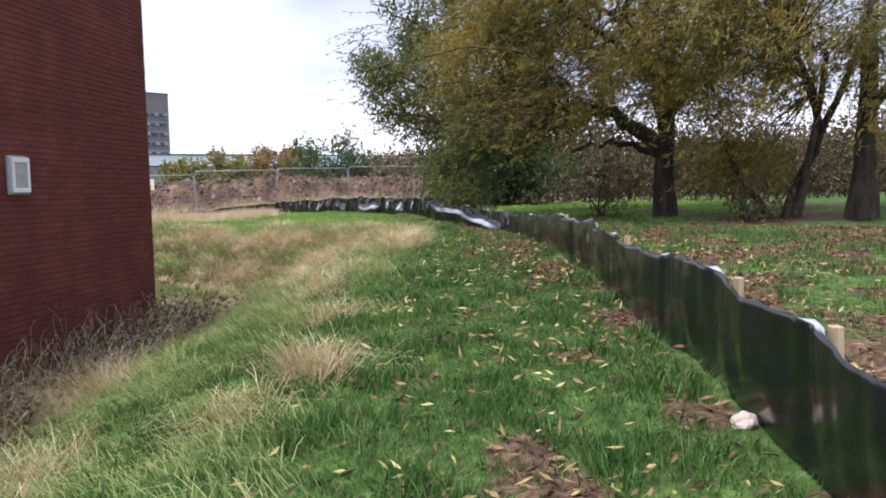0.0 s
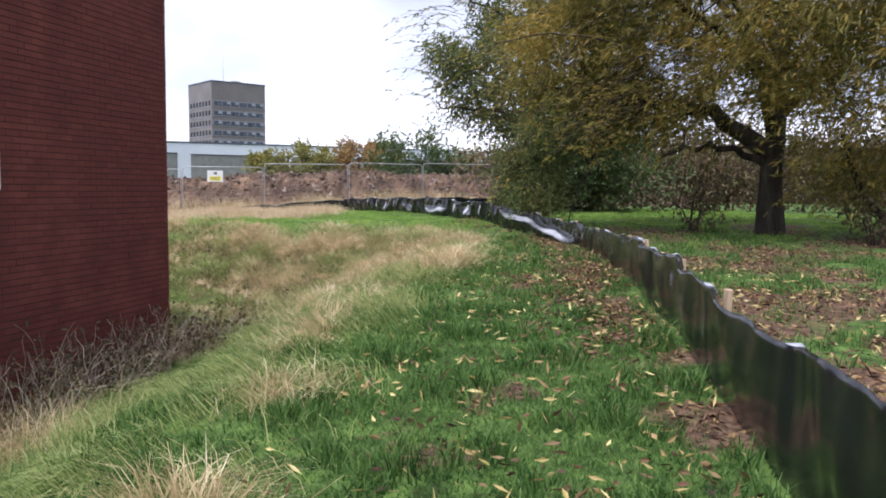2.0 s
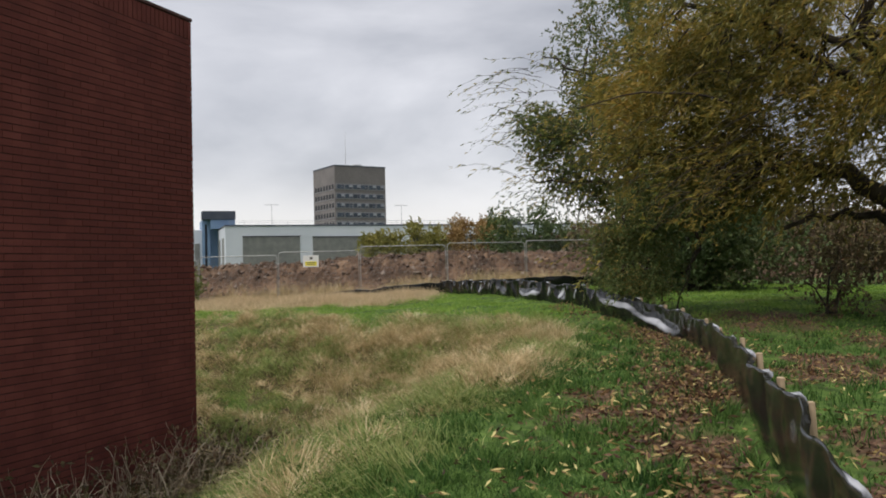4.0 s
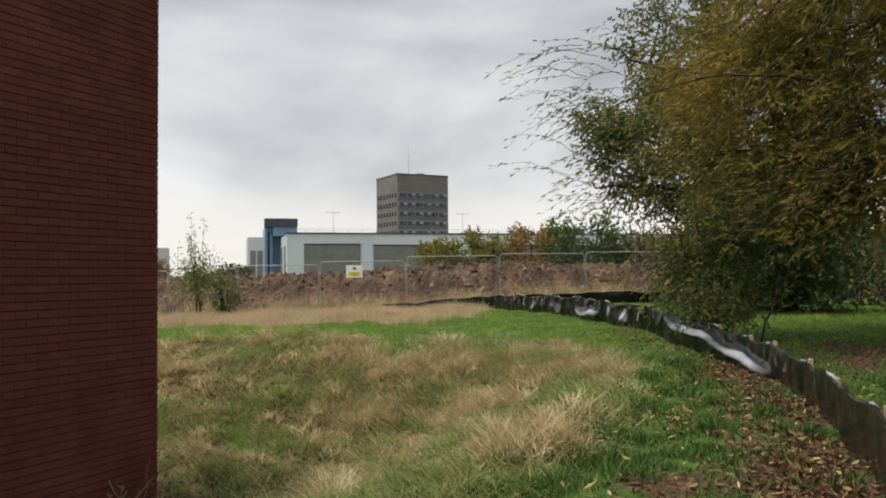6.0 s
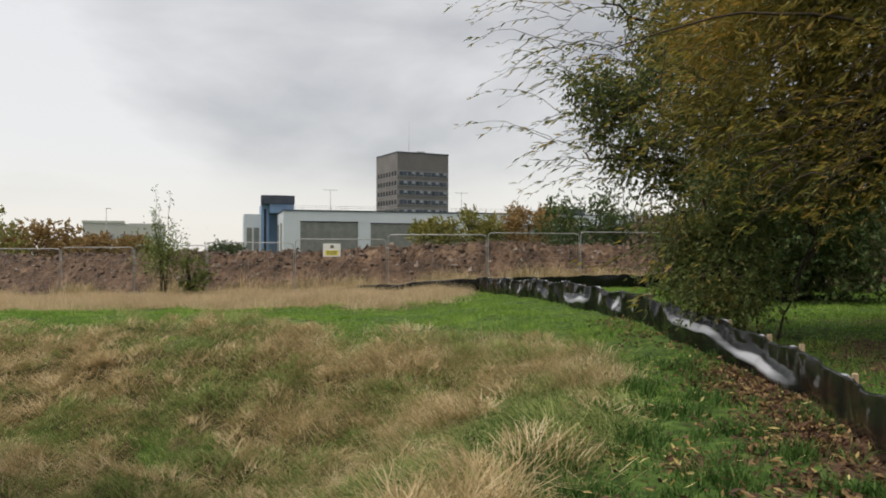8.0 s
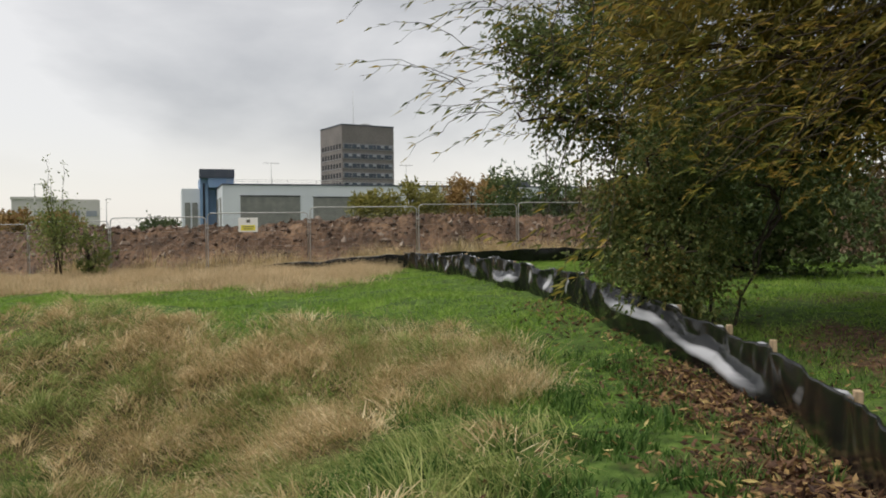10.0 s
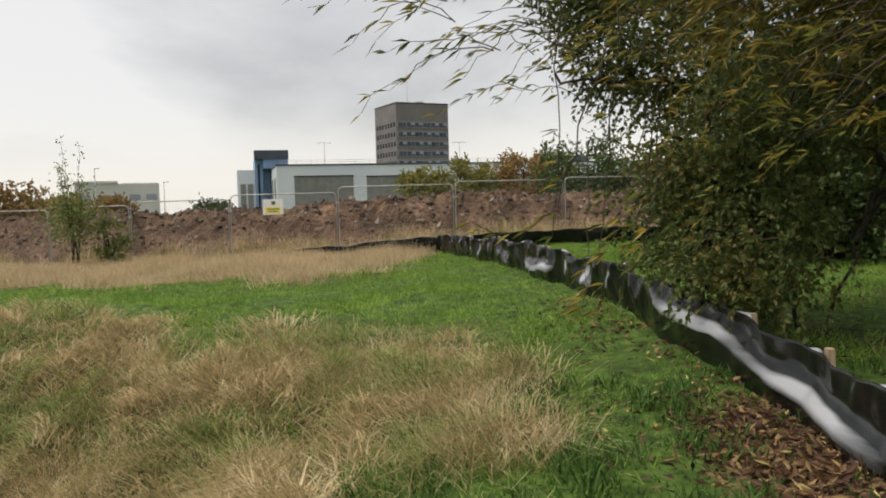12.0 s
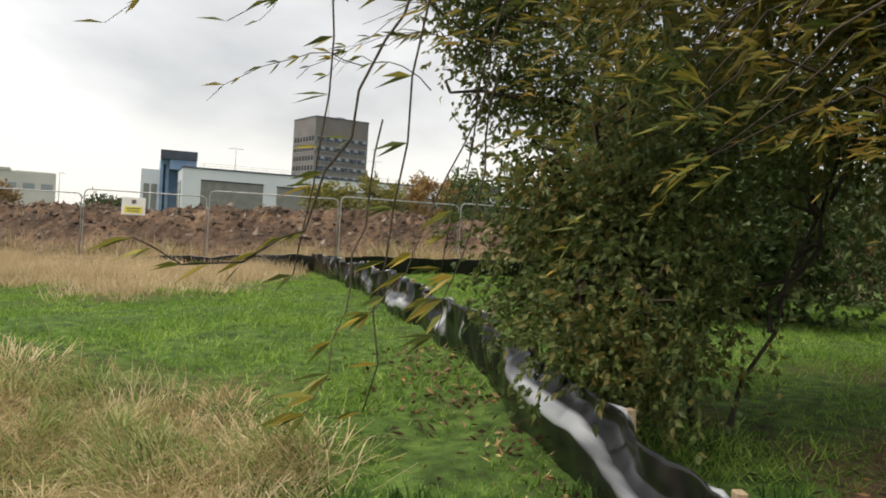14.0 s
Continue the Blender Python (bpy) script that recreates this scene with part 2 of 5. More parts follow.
# ---- the lie of the land ----
def sm(a, b, x):
    t = np.clip((x - a) / (b - a), 0, 1)
    return t * t * (3 - 2 * t)


def uv(x, y):
    return 0.939 * x - 0.344 * y, 0.344 * x + 0.939 * y


def wob(x, y, k, s=0.0):
    """Smooth uneven field between about -1 and 1, with waves about 1/k metres long."""
    a = np.sin(k * (2.1 * x + 1.3 * y) + 1.7 + s + 1.4 * np.sin(k * (0.9 * y - 0.6 * x) + s))
    b = np.sin(k * (-1.2 * x + 2.3 * y) + 0.4 + 2 * s + 1.2 * np.sin(k * (1.1 * x + 0.7 * y) + 3 * s))
    return 0.5 * (a + b)


RISE_V = [-30, -3, 0, 3, 5.3, 7, 10.5, 14, 18, 22, 27, 34, 40, 60]
RISE_Z = [0.0, 0.0, 0.1, 0.36, 0.52, 0.6, 0.73, 0.72, 0.72, 0.95, 1.0, 0.92, 0.88, 0.85]


def hollow(u, v):
    return sm(-0.9, -5.2, u) * (1 - sm(16.0, 21.3, v)) * (1 - sm(-14, -22, u))


def H(x, y):
    x, y = np.asarray(x, float), np.asarray(y, float)
    u, v = uv(x, y)
    near = 1 - sm(40, 70, np.hypot(x, y - 15))
    z = np.interp(v, RISE_V, RISE_Z) + 0.035 * np.clip(x - 4, -14, 3) * sm(18, 26, v) * near
    h = hollow(u, v)
    z = z - 1.45 * h
    z = z + near * (0.03 * wob(x, y, 1.1) + 0.02 * wob(x, y, 2.9, 1.0) + h * (0.07 * wob(x, y, 1.9, 2.0)) + sm(0.1, 0.5, h) * sm(8, 13, v) * (0.13 * wob(x, y, 2.3, 0.6) + 0.06 * wob(x, y, 4.6, 1.9)))
    return z


def dryness(x, y):
    u, v = uv(x, y)
    h = hollow(u, v)
    slope = sm(0.12, 0.4, h) * (0.08 + 0.92 * sm(9, 14, v)) * (0.47 + 0.45 * wob(x, y, 0.9, 2.2) + 0.45 * wob(x, y, 2.3, 0.6))
    rim = np.exp(-((u + 1.41 - 0.11 * (v - 12) + 0.12 * wob(x, y, 1.7)) / 0.42) ** 2) * sm(6, 9, v) * (1 - sm(14.5, 17, v)) * (0.5 + 0.4 * wob(x, y, 0.8))
    crest = np.exp(-((v - 19.3 - 0.5 * wob(x, y, 0.5)) / 1.4) ** 2) * sm(-1.2, -3.0, u) * (0.75 + 0.5 * wob(x, y, 1.0, 4.0))
    far = sm(22.6 + 2.6 * sm(-9, -2, u) + 1.2 * wob(x, y, 0.9, 0.9) + 0.9 * wob(x, y, 2.4, 0.2), 28.6, v) * (1 - sm(1.5, 4.5, x + 0.6 * wob(x, y, 0.6))) * (0.85 + 0.4 * wob(x, y, 0.7, 3.0))
    return np.clip(np.maximum(np.maximum(slope, rim), np.maximum(crest, far)), 0, 1)


FENCE_LINE = [(1.2, -1.2), (1.72, 0.7), (2.2, 2.1), (2.79, 3.73), (3.19, 4.95), (3.62, 6.3), (4.07, 7.5), (4.45, 8.75), (4.82, 9.95), (5.25, 11.15), (5.62, 12.3),
         (5.98, 13.5), (6.32, 14.75), (6.55, 16.0), (6.65, 17.35), (6.52, 18.6), (6.33, 19.85), (6.14, 21.2), (5.96, 22.6), (5.76, 24.0), (5.52, 25.4),
         (5.27, 26.8), (5.02, 28.2), (4.76, 29.6), (4.48, 31.0), (4.18, 32.5), (3.85, 33.95)]
STAKE_Y = [-1.2, 0.2, 1.4, 2.63, 3.86, 4.9, 6.45, 7.8, 8.85, 9.6, 11.3, 13.2, 14.85, 16.45, 17.4, 18.4, 19.95, 21.1, 22.3, 23.4, 24.6, 25.7, 26.9, 28.0, 29.2, 30.3, 31.5, 32.7, 33.95]
FENCE = [(float(np.interp(y, [p[1] for p in FENCE_LINE], [p[0] for p in FENCE_LINE])), y) for y in STAKE_Y]


def fence_gap(x, y):
    """Distance to the sheet fence, positive on the trees' side."""
    fx = np.interp(y, [p[1] for p in FENCE], [p[0] for p in FENCE])
    return x - fx


def litterness(x, y):
    u, v = uv(x, y)
    g = fence_gap(x, y)
    strip = np.exp(-((g + 0.5 - 0.18 * sm(10, 13, v)) / 0.4) ** 2) * (0.2 + 0.75 * sm(6, 12, v)) * np.clip(0.45 + 0.33 * sm(10, 13, v) + 0.6 * wob(x, y, 0.9, 1.3) + 0.3 * wob(x, y, 4.0, 0.3), 0, 1) * (1 - 0.85 * sm(17.8, 20, v))
    spots = sm(0.16, 0.5, wob(x, y, 1.9, 5.0) * 0.6 + wob(x, y, 0.6, 0.7) * 0.35 + 0.2 * wob(x, y, 5.0, 0.2)) * sm(-0.8, 0.3, u) * (1 - sm(14, 19, v))
    under = sm(0.3, 1.2, g) * (1 - sm(17, 29, v)) * np.clip(0.24 + 0.8 * wob(x, y, 0.7, 2.7) + 0.2 * wob(x, y, 2.7, 1.0), 0, 1)
    return np.clip(np.maximum(np.maximum(strip, spots), under), 0, 1)


# ---- mesh helpers ----
def part(name, bm, material, parent=None, label=""):
    me = bpy.data.meshes.new(name)
    bm.to_mesh(me)
    bm.free()
    me.materials.append(material)
    ob = new(name, me)
    ob.parent = parent
    return tagged(ob, label)


def tri_mesh(name, V, F, material, parent=None, label="", smooth=False):
    V, F = np.asarray(V, np.float32).reshape(-1, 3), np.asarray(F, np.int32).reshape(-1, 3)
    me = bpy.data.meshes.new(name)
    me.vertices.add(len(V))
    me.vertices.foreach_set("co", V.ravel())
    me.loops.add(F.size)
    me.loops.foreach_set("vertex_index", F.ravel())
    me.polygons.add(len(F))
    me.polygons.foreach_set("loop_start", np.arange(0, F.size, 3, dtype=np.int32))
    me.polygons.foreach_set("use_smooth", np.full(len(F), smooth))
    me.update(calc_edges=True)
    me.materials.append(material)
    ob = new(name, me)
    ob.parent = parent
    return tagged(ob, label)


def empty(name, place=(0, 0, 0), rz=0.0):
    ob = new(name)
    ob.matrix_world = pose(*place, 0, 0, rz)
    return ob


def box(bm, lo, hi, bevel=0.0):
    r = bmesh.ops.create_cube(bm, size=1.0)
    c, s = [(a + b) / 2 for a, b in zip(lo, hi)], [b - a for a, b in zip(lo, hi)]
    for v in r["verts"]:
        v.co = Vector((v.co.x * s[0] + c[0], v.co.y * s[1] + c[1], v.co.z * s[2] + c[2]))
    if bevel:
        bmesh.ops.bevel(bm, geom=[e for e in bm.edges if all(v in r["verts"] for v in e.verts)], offset=bevel, segments=1, affect="EDGES")
    return bm


def boxes(*spans, bevel=0.0):
    bm = bmesh.new()
    for lo, hi in spans:
        box(bm, lo, hi, bevel)
    return bm


def tube(bm, pts, radii, sides=8, cap=True):
    pts = [Vector(p) for p in pts]
    rings = []
    for i, p in enumerate(pts):
        t = (pts[min(i + 1, len(pts) - 1)] - pts[max(i - 1, 0)]).normalized()
        a = t.cross(Vector((0.31, 0.87, 0.23))).normalized()
        b = t.cross(a)
        rings.append([bm.verts.new(p + radii[i] * (math.cos(2 * math.pi * k / sides) * a + math.sin(2 * math.pi * k / sides) * b)) for k in range(sides)])
    for r0, r1 in zip(rings, rings[1:]):
        for k in range(sides):
            f = bm.faces.new((r0[k], r0[(k + 1) % sides], r1[(k + 1) % sides], r1[k]))
            f.smooth = True
    if cap and sides > 3:
        bm.faces.new(rings[-1])
    return bm


def bent(a, b, sag, n=8, rnd=None, rough=0.0):
    """Points from a to b that bow upwards by sag (downwards where negative)."""
    a, b = Vector(a), Vector(b)
    out = []
    for i in range(n + 1):
        t = i / n
        p = a.lerp(b, t) + Vector((0, 0, 4 * sag * t * (1 - t)))
        if rnd and 0 < i < n:
            p += Vector((rnd.uniform(-rough, rough), rnd.uniform(-rough, rough), rnd.uniform(-rough, rough)))
        out.append(p)
    return out


def blades(rng, x, y, height, width, lean, sink=0.02, base=None, heading=None):
    """Curved, tapering grass blades of two segments rooted on the land."""
    n = len(x)
    z = H(x, y) - sink if base is None else base
    a = rng.uniform(0, 2 * np.pi, n)
    la = rng.uniform(0, 2 * np.pi, n) if heading is None else heading + rng.normal(size=n) * 0.7
    h = height * rng.uniform(0.55, 1.25, n)
    bend = lean * rng.uniform(0.3, 1.4, n)
    wx, wy = np.cos(a) * width / 2, np.sin(a) * width / 2
    lx, ly = np.cos(la) * bend * h, np.sin(la) * bend * h
    V = np.zeros((n, 5, 3))
    V[:, 0] = np.stack([x - wx, y - wy, z], 1)
    V[:, 1] = np.stack([x + wx, y + wy, z], 1)
    V[:, 2] = np.stack([x - 0.7 * wx + 0.4 * lx, y - 0.7 * wy + 0.4 * ly, z + 0.52 * h], 1)
    V[:, 3] = np.stack([x + 0.7 * wx + 0.4 * lx, y + 0.7 * wy + 0.4 * ly, z + 0.52 * h], 1)
    V[:, 4] = np.stack([x + lx, y + ly, z + h * np.clip(1.0 - 0.38 * bend, 0.25, 1)], 1)
    F = np.array([[0, 1, 3], [0, 3, 2], [2, 3, 4]])[None] + 5 * np.arange(n)[:, None, None]
    return V, F


def spears(rng, x, y, height, width, lean):
    """Short grass far off or low down: one pointed triangle a blade."""
    V, F = blades(rng, x, y, height, width, lean)
    return V[:, [0, 1, 4]], np.array([[0, 1, 2]])[None] + 3 * np.arange(len(x))[:, None, None]


def leaf_cloud(rng, P, D, length, width, droop=0.0):
    """Folded pointed leaves at P, pointing along D."""
    n = len(P)
    D = D / np.linalg.norm(D, axis=1, keepdims=True)
    R = rng.normal(size=(n, 3))
    S = np.cross(D, R)
    S /= np.linalg.norm(S, axis=1, keepdims=True) + 1e-9
    N = np.cross(D, S)
    L = (length * rng.uniform(0.6, 1.25, n))[:, None]
    W = (width * rng.uniform(0.7, 1.2, n))[:, None]
    V = np.zeros((n, 4, 3))
    V[:, 0] = P
    V[:, 1] = P + D * L * 0.42 + S * W / 2 + N * W * 0.16
    V[:, 2] = P + D * L + np.array([0, 0, -droop]) * L
    V[:, 3] = P + D * L * 0.42 - S * W / 2 + N * W * 0.16
    F = np.array([[0, 1, 2], [0, 2, 3]])[None] + 4 * np.arange(n)[:, None, None]
    return V, F


def crown_points(rng, blobs, per_twig, spread, wind, hang, twig_len):
    """Leaf places and directions along short twigs, gathered in clumps within rounded volumes."""
    P, D = [], []
    for c, r, clumps, twigs in blobs:
        q = rng.normal(size=(clumps, 3))
        q /= np.linalg.norm(q, axis=1, keepdims=True)
        q *= rng.uniform(0.25, 1.0, (clumps, 1)) ** 0.55
        cc = np.array(c) + q * np.array(r)
        o = np.repeat(cc, twigs, 0) + rng.normal(size=(clumps * twigs, 3)) * spread * np.array([1, 1, 0.7])
        d = rng.normal(size=(len(o), 3)) * 0.7 + np.array(wind) + np.array([0, 0, -hang])
        d /= np.linalg.norm(d, axis=1, keepdims=True)
        ln = twig_len * rng.uniform(0.5, 1.3, len(o))
        s = rng.uniform(0, 1, (len(o), per_twig))
        p = o[:, None] + d[:, None] * (s * ln[:, None])[..., None] + np.array([0, 0, -0.25 * hang]) * (s ** 2 * ln[:, None])[..., None]
        dd = d[:, None] + rng.normal(size=(len(o), per_twig, 3)) * 0.55 + np.array(wind) * 0.6 + np.array([0, 0, -0.25 * hang])
        P.append(p.reshape(-1, 3))
        D.append(dd.reshape(-1, 3))
    return np.concatenate(P), np.concatenate(D)


# ---- ground: one sheet to the horizon ----
def graded(lo, a, b, hi, step, grow=1.22):
    mid = list(np.arange(a, b + 1e-6, step))
    s, x, up = step, b, []
    while x < hi:
        s *= grow
        x += s
        up.append(x)
    s, x, dn = step, a, []
    while x > lo:
        s *= grow
        x -= s
        dn.append(x)
    return np.array(dn[::-1] + mid + up)


def build_ground():
    gx, gy = graded(-2500, -10, 15, 2500, 0.16), graded(-2500, -3, 37, 2500, 0.16)
    X, Y = np.meshgrid(gx, gy)
    Z = H(X, Y)
    nx, ny = len(gx), len(gy)
    i = np.arange(nx * ny).reshape(ny, nx)
    q = np.stack([i[:-1, :-1], i[:-1, 1:], i[1:, 1:], i[1:, :-1]], -1).reshape(-1, 4)
    F = np.concatenate([q[:, [0, 1, 2]], q[:, [0, 2, 3]]])
    m = bpy.data.materials.new("meadow_ground")
    m.use_nodes = True
    n, l = m.node_tree.nodes, m.node_tree.links
    b = n["Principled BSDF"]
    b.inputs["Roughness"].default_value = 0.95
    b.inputs["Specular IOR Level"].default_value = 0.15
    co = n.new("ShaderNodeTexCoord")

    def noise_ramp(scale, cols):
        t = n.new("ShaderNodeTexNoise")
        t.inputs["Scale"].default_value, t.inputs["Detail"].default_value = scale, 6
        l.new(co.outputs["Object"], t.inputs["Vector"])
        r = n.new("ShaderNodeValToRGB")
        while len(r.color_ramp.elements) < len(cols):
            r.color_ramp.elements.new(0.5)
        for k, c in enumerate(cols):
            r.color_ramp.elements[k].position, r.color_ramp.elements[k].color = 0.3 + 0.4 * k / (len(cols) - 1), (*c, 1)
        l.new(t.outputs["Fac"], r.inputs["Fac"])
        return r.outputs["Color"], t.outputs["Fac"]

    green, gh = noise_ramp(7.0, [(0.025, 0.04, 0.011), (0.06, 0.105, 0.022), (0.115, 0.18, 0.04)])
    tan, th = noise_ramp(9.0, [(0.035, 0.035, 0.014), (0.085, 0.07, 0.03), (0.15, 0.115, 0.055)])
    brown, bh = noise_ramp(16.0, [(0.04, 0.024, 0.016), (0.1, 0.06, 0.038), (0.2, 0.13, 0.08)])
    col = green
    for key, other in (("dry", tan), ("litter", brown)):
        at = n.new("ShaderNodeAttribute")
        at.attribute_name = key
        ad = n.new("ShaderNodeMath")
        ad.operation = "MULTIPLY_ADD"
        l.new(th, ad.inputs[0])
        ad.inputs[1].default_value = 0.7
        ad.inputs[2].default_value = -0.35
        sumn = n.new("ShaderNodeMath")
        sumn.operation, sumn.use_clamp = "ADD", True
        l.new(at.outputs["Fac"], sumn.inputs[0])
        l.new(ad.outputs[0], sumn.inputs[1])
        mr = n.new("ShaderNodeMapRange")
        mr.inputs["From Min"].default_value, mr.inputs["From Max"].default_value = 0.14, 0.5
        l.new(sumn.outputs[0], mr.inputs["Value"])
        mx = n.new("ShaderNodeMix")
        mx.data_type = "RGBA"
        l.new(mr.outputs[0], mx.inputs["Factor"])
        l.new(col, mx.inputs["A"])
        l.new(other, mx.inputs["B"])
        col = mx.outputs["Result"]
    l.new(col, b.inputs["Base Color"])
    bp = n.new("ShaderNodeBump")
    bp.inputs["Strength"].default_value, bp.inputs["Distance"].default_value = 0.8, 0.03
    l.new(bh, bp.inputs["Height"])
    l.new(bp.outputs[0], b.inputs["Normal"])
    g = tri_mesh("ground", np.stack([X, Y, Z], -1), F, m, smooth=True)
    for key, fn in (("dry", dryness), ("litter", litterness)):
        near = (np.abs(X) < 40) & (Y < 60) & (Y > -20)
        g.data.attributes.new(key, "FLOAT", "POINT").data.foreach_set("value", (fn(X, Y) * near).ravel().astype(np.float32))
    return tagged(g, "uneven meadow ground with a grassy hollow beside the path", "ground", kind="structure")


build_ground()


# ---- brick building at the hollow's edge ----
WALL_AZ = radians(25.0)
CORNER = Vector((-0.4, 14.5, 0))
ALONG = Vector((-math.sin(WALL_AZ), -math.cos(WALL_AZ), 0))
OUT = Vector((math.cos(WALL_AZ), -math.sin(WALL_AZ), 0))
WALL_LO, WALL_HI, WALL_LEN = -1.05, 5.2, 9.0
# local frame of the building: x along the wall away from the corner, y out of the wall, z up
BUILDING_M = Matrix.Translation(CORNER) @ Matrix((ALONG, OUT, (0, 0, 1))).transposed().to_4x4()


def build_brick_building():
    b = new("brick_building")
    b.matrix_world = BUILDING_M
    tagged(b, "dark red brick building with soldier course under its roof edge", "building")
    wall = part("wall", boxes(((0.008, -6.0, WALL_LO - 0.6), (WALL_LEN, -0.008, WALL_HI - 0.02))), M_MORTAR, b, "recessed dark mortar core")
    part("roof", boxes(((-0.012, -6.0, WALL_HI - 0.018), (WALL_LEN, 0.018, WALL_HI + 0.025)), bevel=0.006), M_COPING, b, "thin dark coping along the roof edge")
    course, bl, bh = 0.075, 0.215, 0.065
    rows = int((WALL_HI - 0.24 - WALL_LO) / course)
    rng = random.Random(4)
    near, rest = [], []
    for r in range(rows):
        z = WALL_LO + r * course
        x = -0.0
        first = True
        while x < WALL_LEN - 0.02:
            ln = (0.1025 if r % 2 else bl) if first else bl
            first = False
            e = min(x + ln, WALL_LEN)
            d = rng.uniform(-0.0015, 0.0015)
            piece = ((x, -0.1025, z + rng.uniform(-0.001, 0.001)), (e, d, z + bh))
            (near if x < 1.75 and 1.0 < z < 3.85 and e - x > 0.2 else rest).append(piece)
            x = e + 0.0025
    x = 0.0
    while x < WALL_LEN:
        rest.append(((x, -0.1025, WALL_LO + rows * course), (min(x + 0.065, WALL_LEN), rng.uniform(-0.001, 0.002), WALL_HI - 0.03)))
        x += 0.075
    near, over = near[:300], near[300:]
    rest += over
    # end wall bricks beside the corner
    for r in range(rows):
        z = WALL_LO + r * course
        y = -0.1125 - (0.1125 if r % 2 else 0.0)
        while y > -1.2:
            rest.append(((0.0, y - bl, z), (0.1, y, z + bh)))
            y -= 0.225
    c = np.array([[0, 0, 0], [1, 0, 0], [1, 1, 0], [0, 1, 0], [0, 0, 1], [1, 0, 1], [1, 1, 1], [0, 1, 1]], float)
    f = np.array([[0, 2, 1], [0, 3, 2], [4, 5, 6], [4, 6, 7], [0, 1, 5], [0, 5, 4], [2, 3, 7], [2, 7, 6], [1, 2, 6], [1, 6, 5], [3, 0, 4], [3, 4, 7]])
    lo, hi = np.array([p[0] for p in rest]), np.array([p[1] for p in rest])
    V = lo[:, None] + c[None] * (hi - lo)[:, None]
    F = f[None] + 8 * np.arange(len(rest))[:, None, None]
    tagged(tri_mesh("brickwork", V, F, M_BRICK, wall, "red bricks in stretcher bond"), kind="stuff")
    bm = boxes(((0, -0.1025, 0), (bl, 0, bh)), bevel=0.0025)
    proto = part("brick", bm, M_BRICK_PIECE, wall)
    for k, (plo, phi) in enumerate(near):
        ob = proto if k == 0 else new("brick", proto.data)
        ob.parent = wall
        ob.location = (plo[0], phi[1], plo[2])
    return b


build_brick_building()


def build_wall_light(x, z):
    w = new("wall_light")
    w.matrix_world = BUILDING_M @ Matrix.Translation((x, 0.0, z))
    tagged(w, "square grey bulkhead light fixed to the brick wall", "wall lamp")
    w.scale = (1.22, 1.0, 1.2)
    part("housing", boxes(((-0.16, 0.0, -0.2), (0.16, 0.05, 0.2)), bevel=0.012), M_LAMP_FRAME, w, "dark grey back box")
    part("rim", boxes(((-0.14, 0.05, 0.13), (0.14, 0.085, 0.18)), ((-0.14, 0.05, -0.18), (0.14, 0.085, -0.13)), ((-0.14, 0.05, -0.13), (-0.1, 0.085, 0.13)),
                      ((0.1, 0.05, -0.13), (0.14, 0.085, 0.13)), bevel=0.006), M_SIGN, w, "pale metal rim")
    part("diffuser", boxes(((-0.1, 0.05, -0.13), (0.1, 0.075, 0.13)), bevel=0.008), M_DIFFUSER, w, "milky square diffuser")


build_wall_light(3.5, 1.95)


# ---- black sheet fence on wooden stakes ----
def along_curve(pts, step):
    """Even samples along a smooth line through the points."""
    P = np.array(pts, float)
    d = np.concatenate([[0], np.cumsum(np.hypot(*np.diff(P, axis=0).T))])
    s = np.arange(0, d[-1], step)
    k = np.clip(np.searchsorted(d, s, side="right") - 1, 0, len(P) - 2)
    t = ((s - d[k]) / (d[k + 1] - d[k]))[:, None]
    p0, p1, p2, p3 = P[np.maximum(k - 1, 0)], P[k], P[k + 1], P[np.minimum(k + 2, len(P) - 1)]
    q = 0.5 * (2 * p1 + (p2 - p0) * t + (2 * p0 - 5 * p1 + 4 * p2 - p3) * t ** 2 + (3 * p1 - p0 - 3 * p2 + p3) * t ** 3)
    return s, q, d


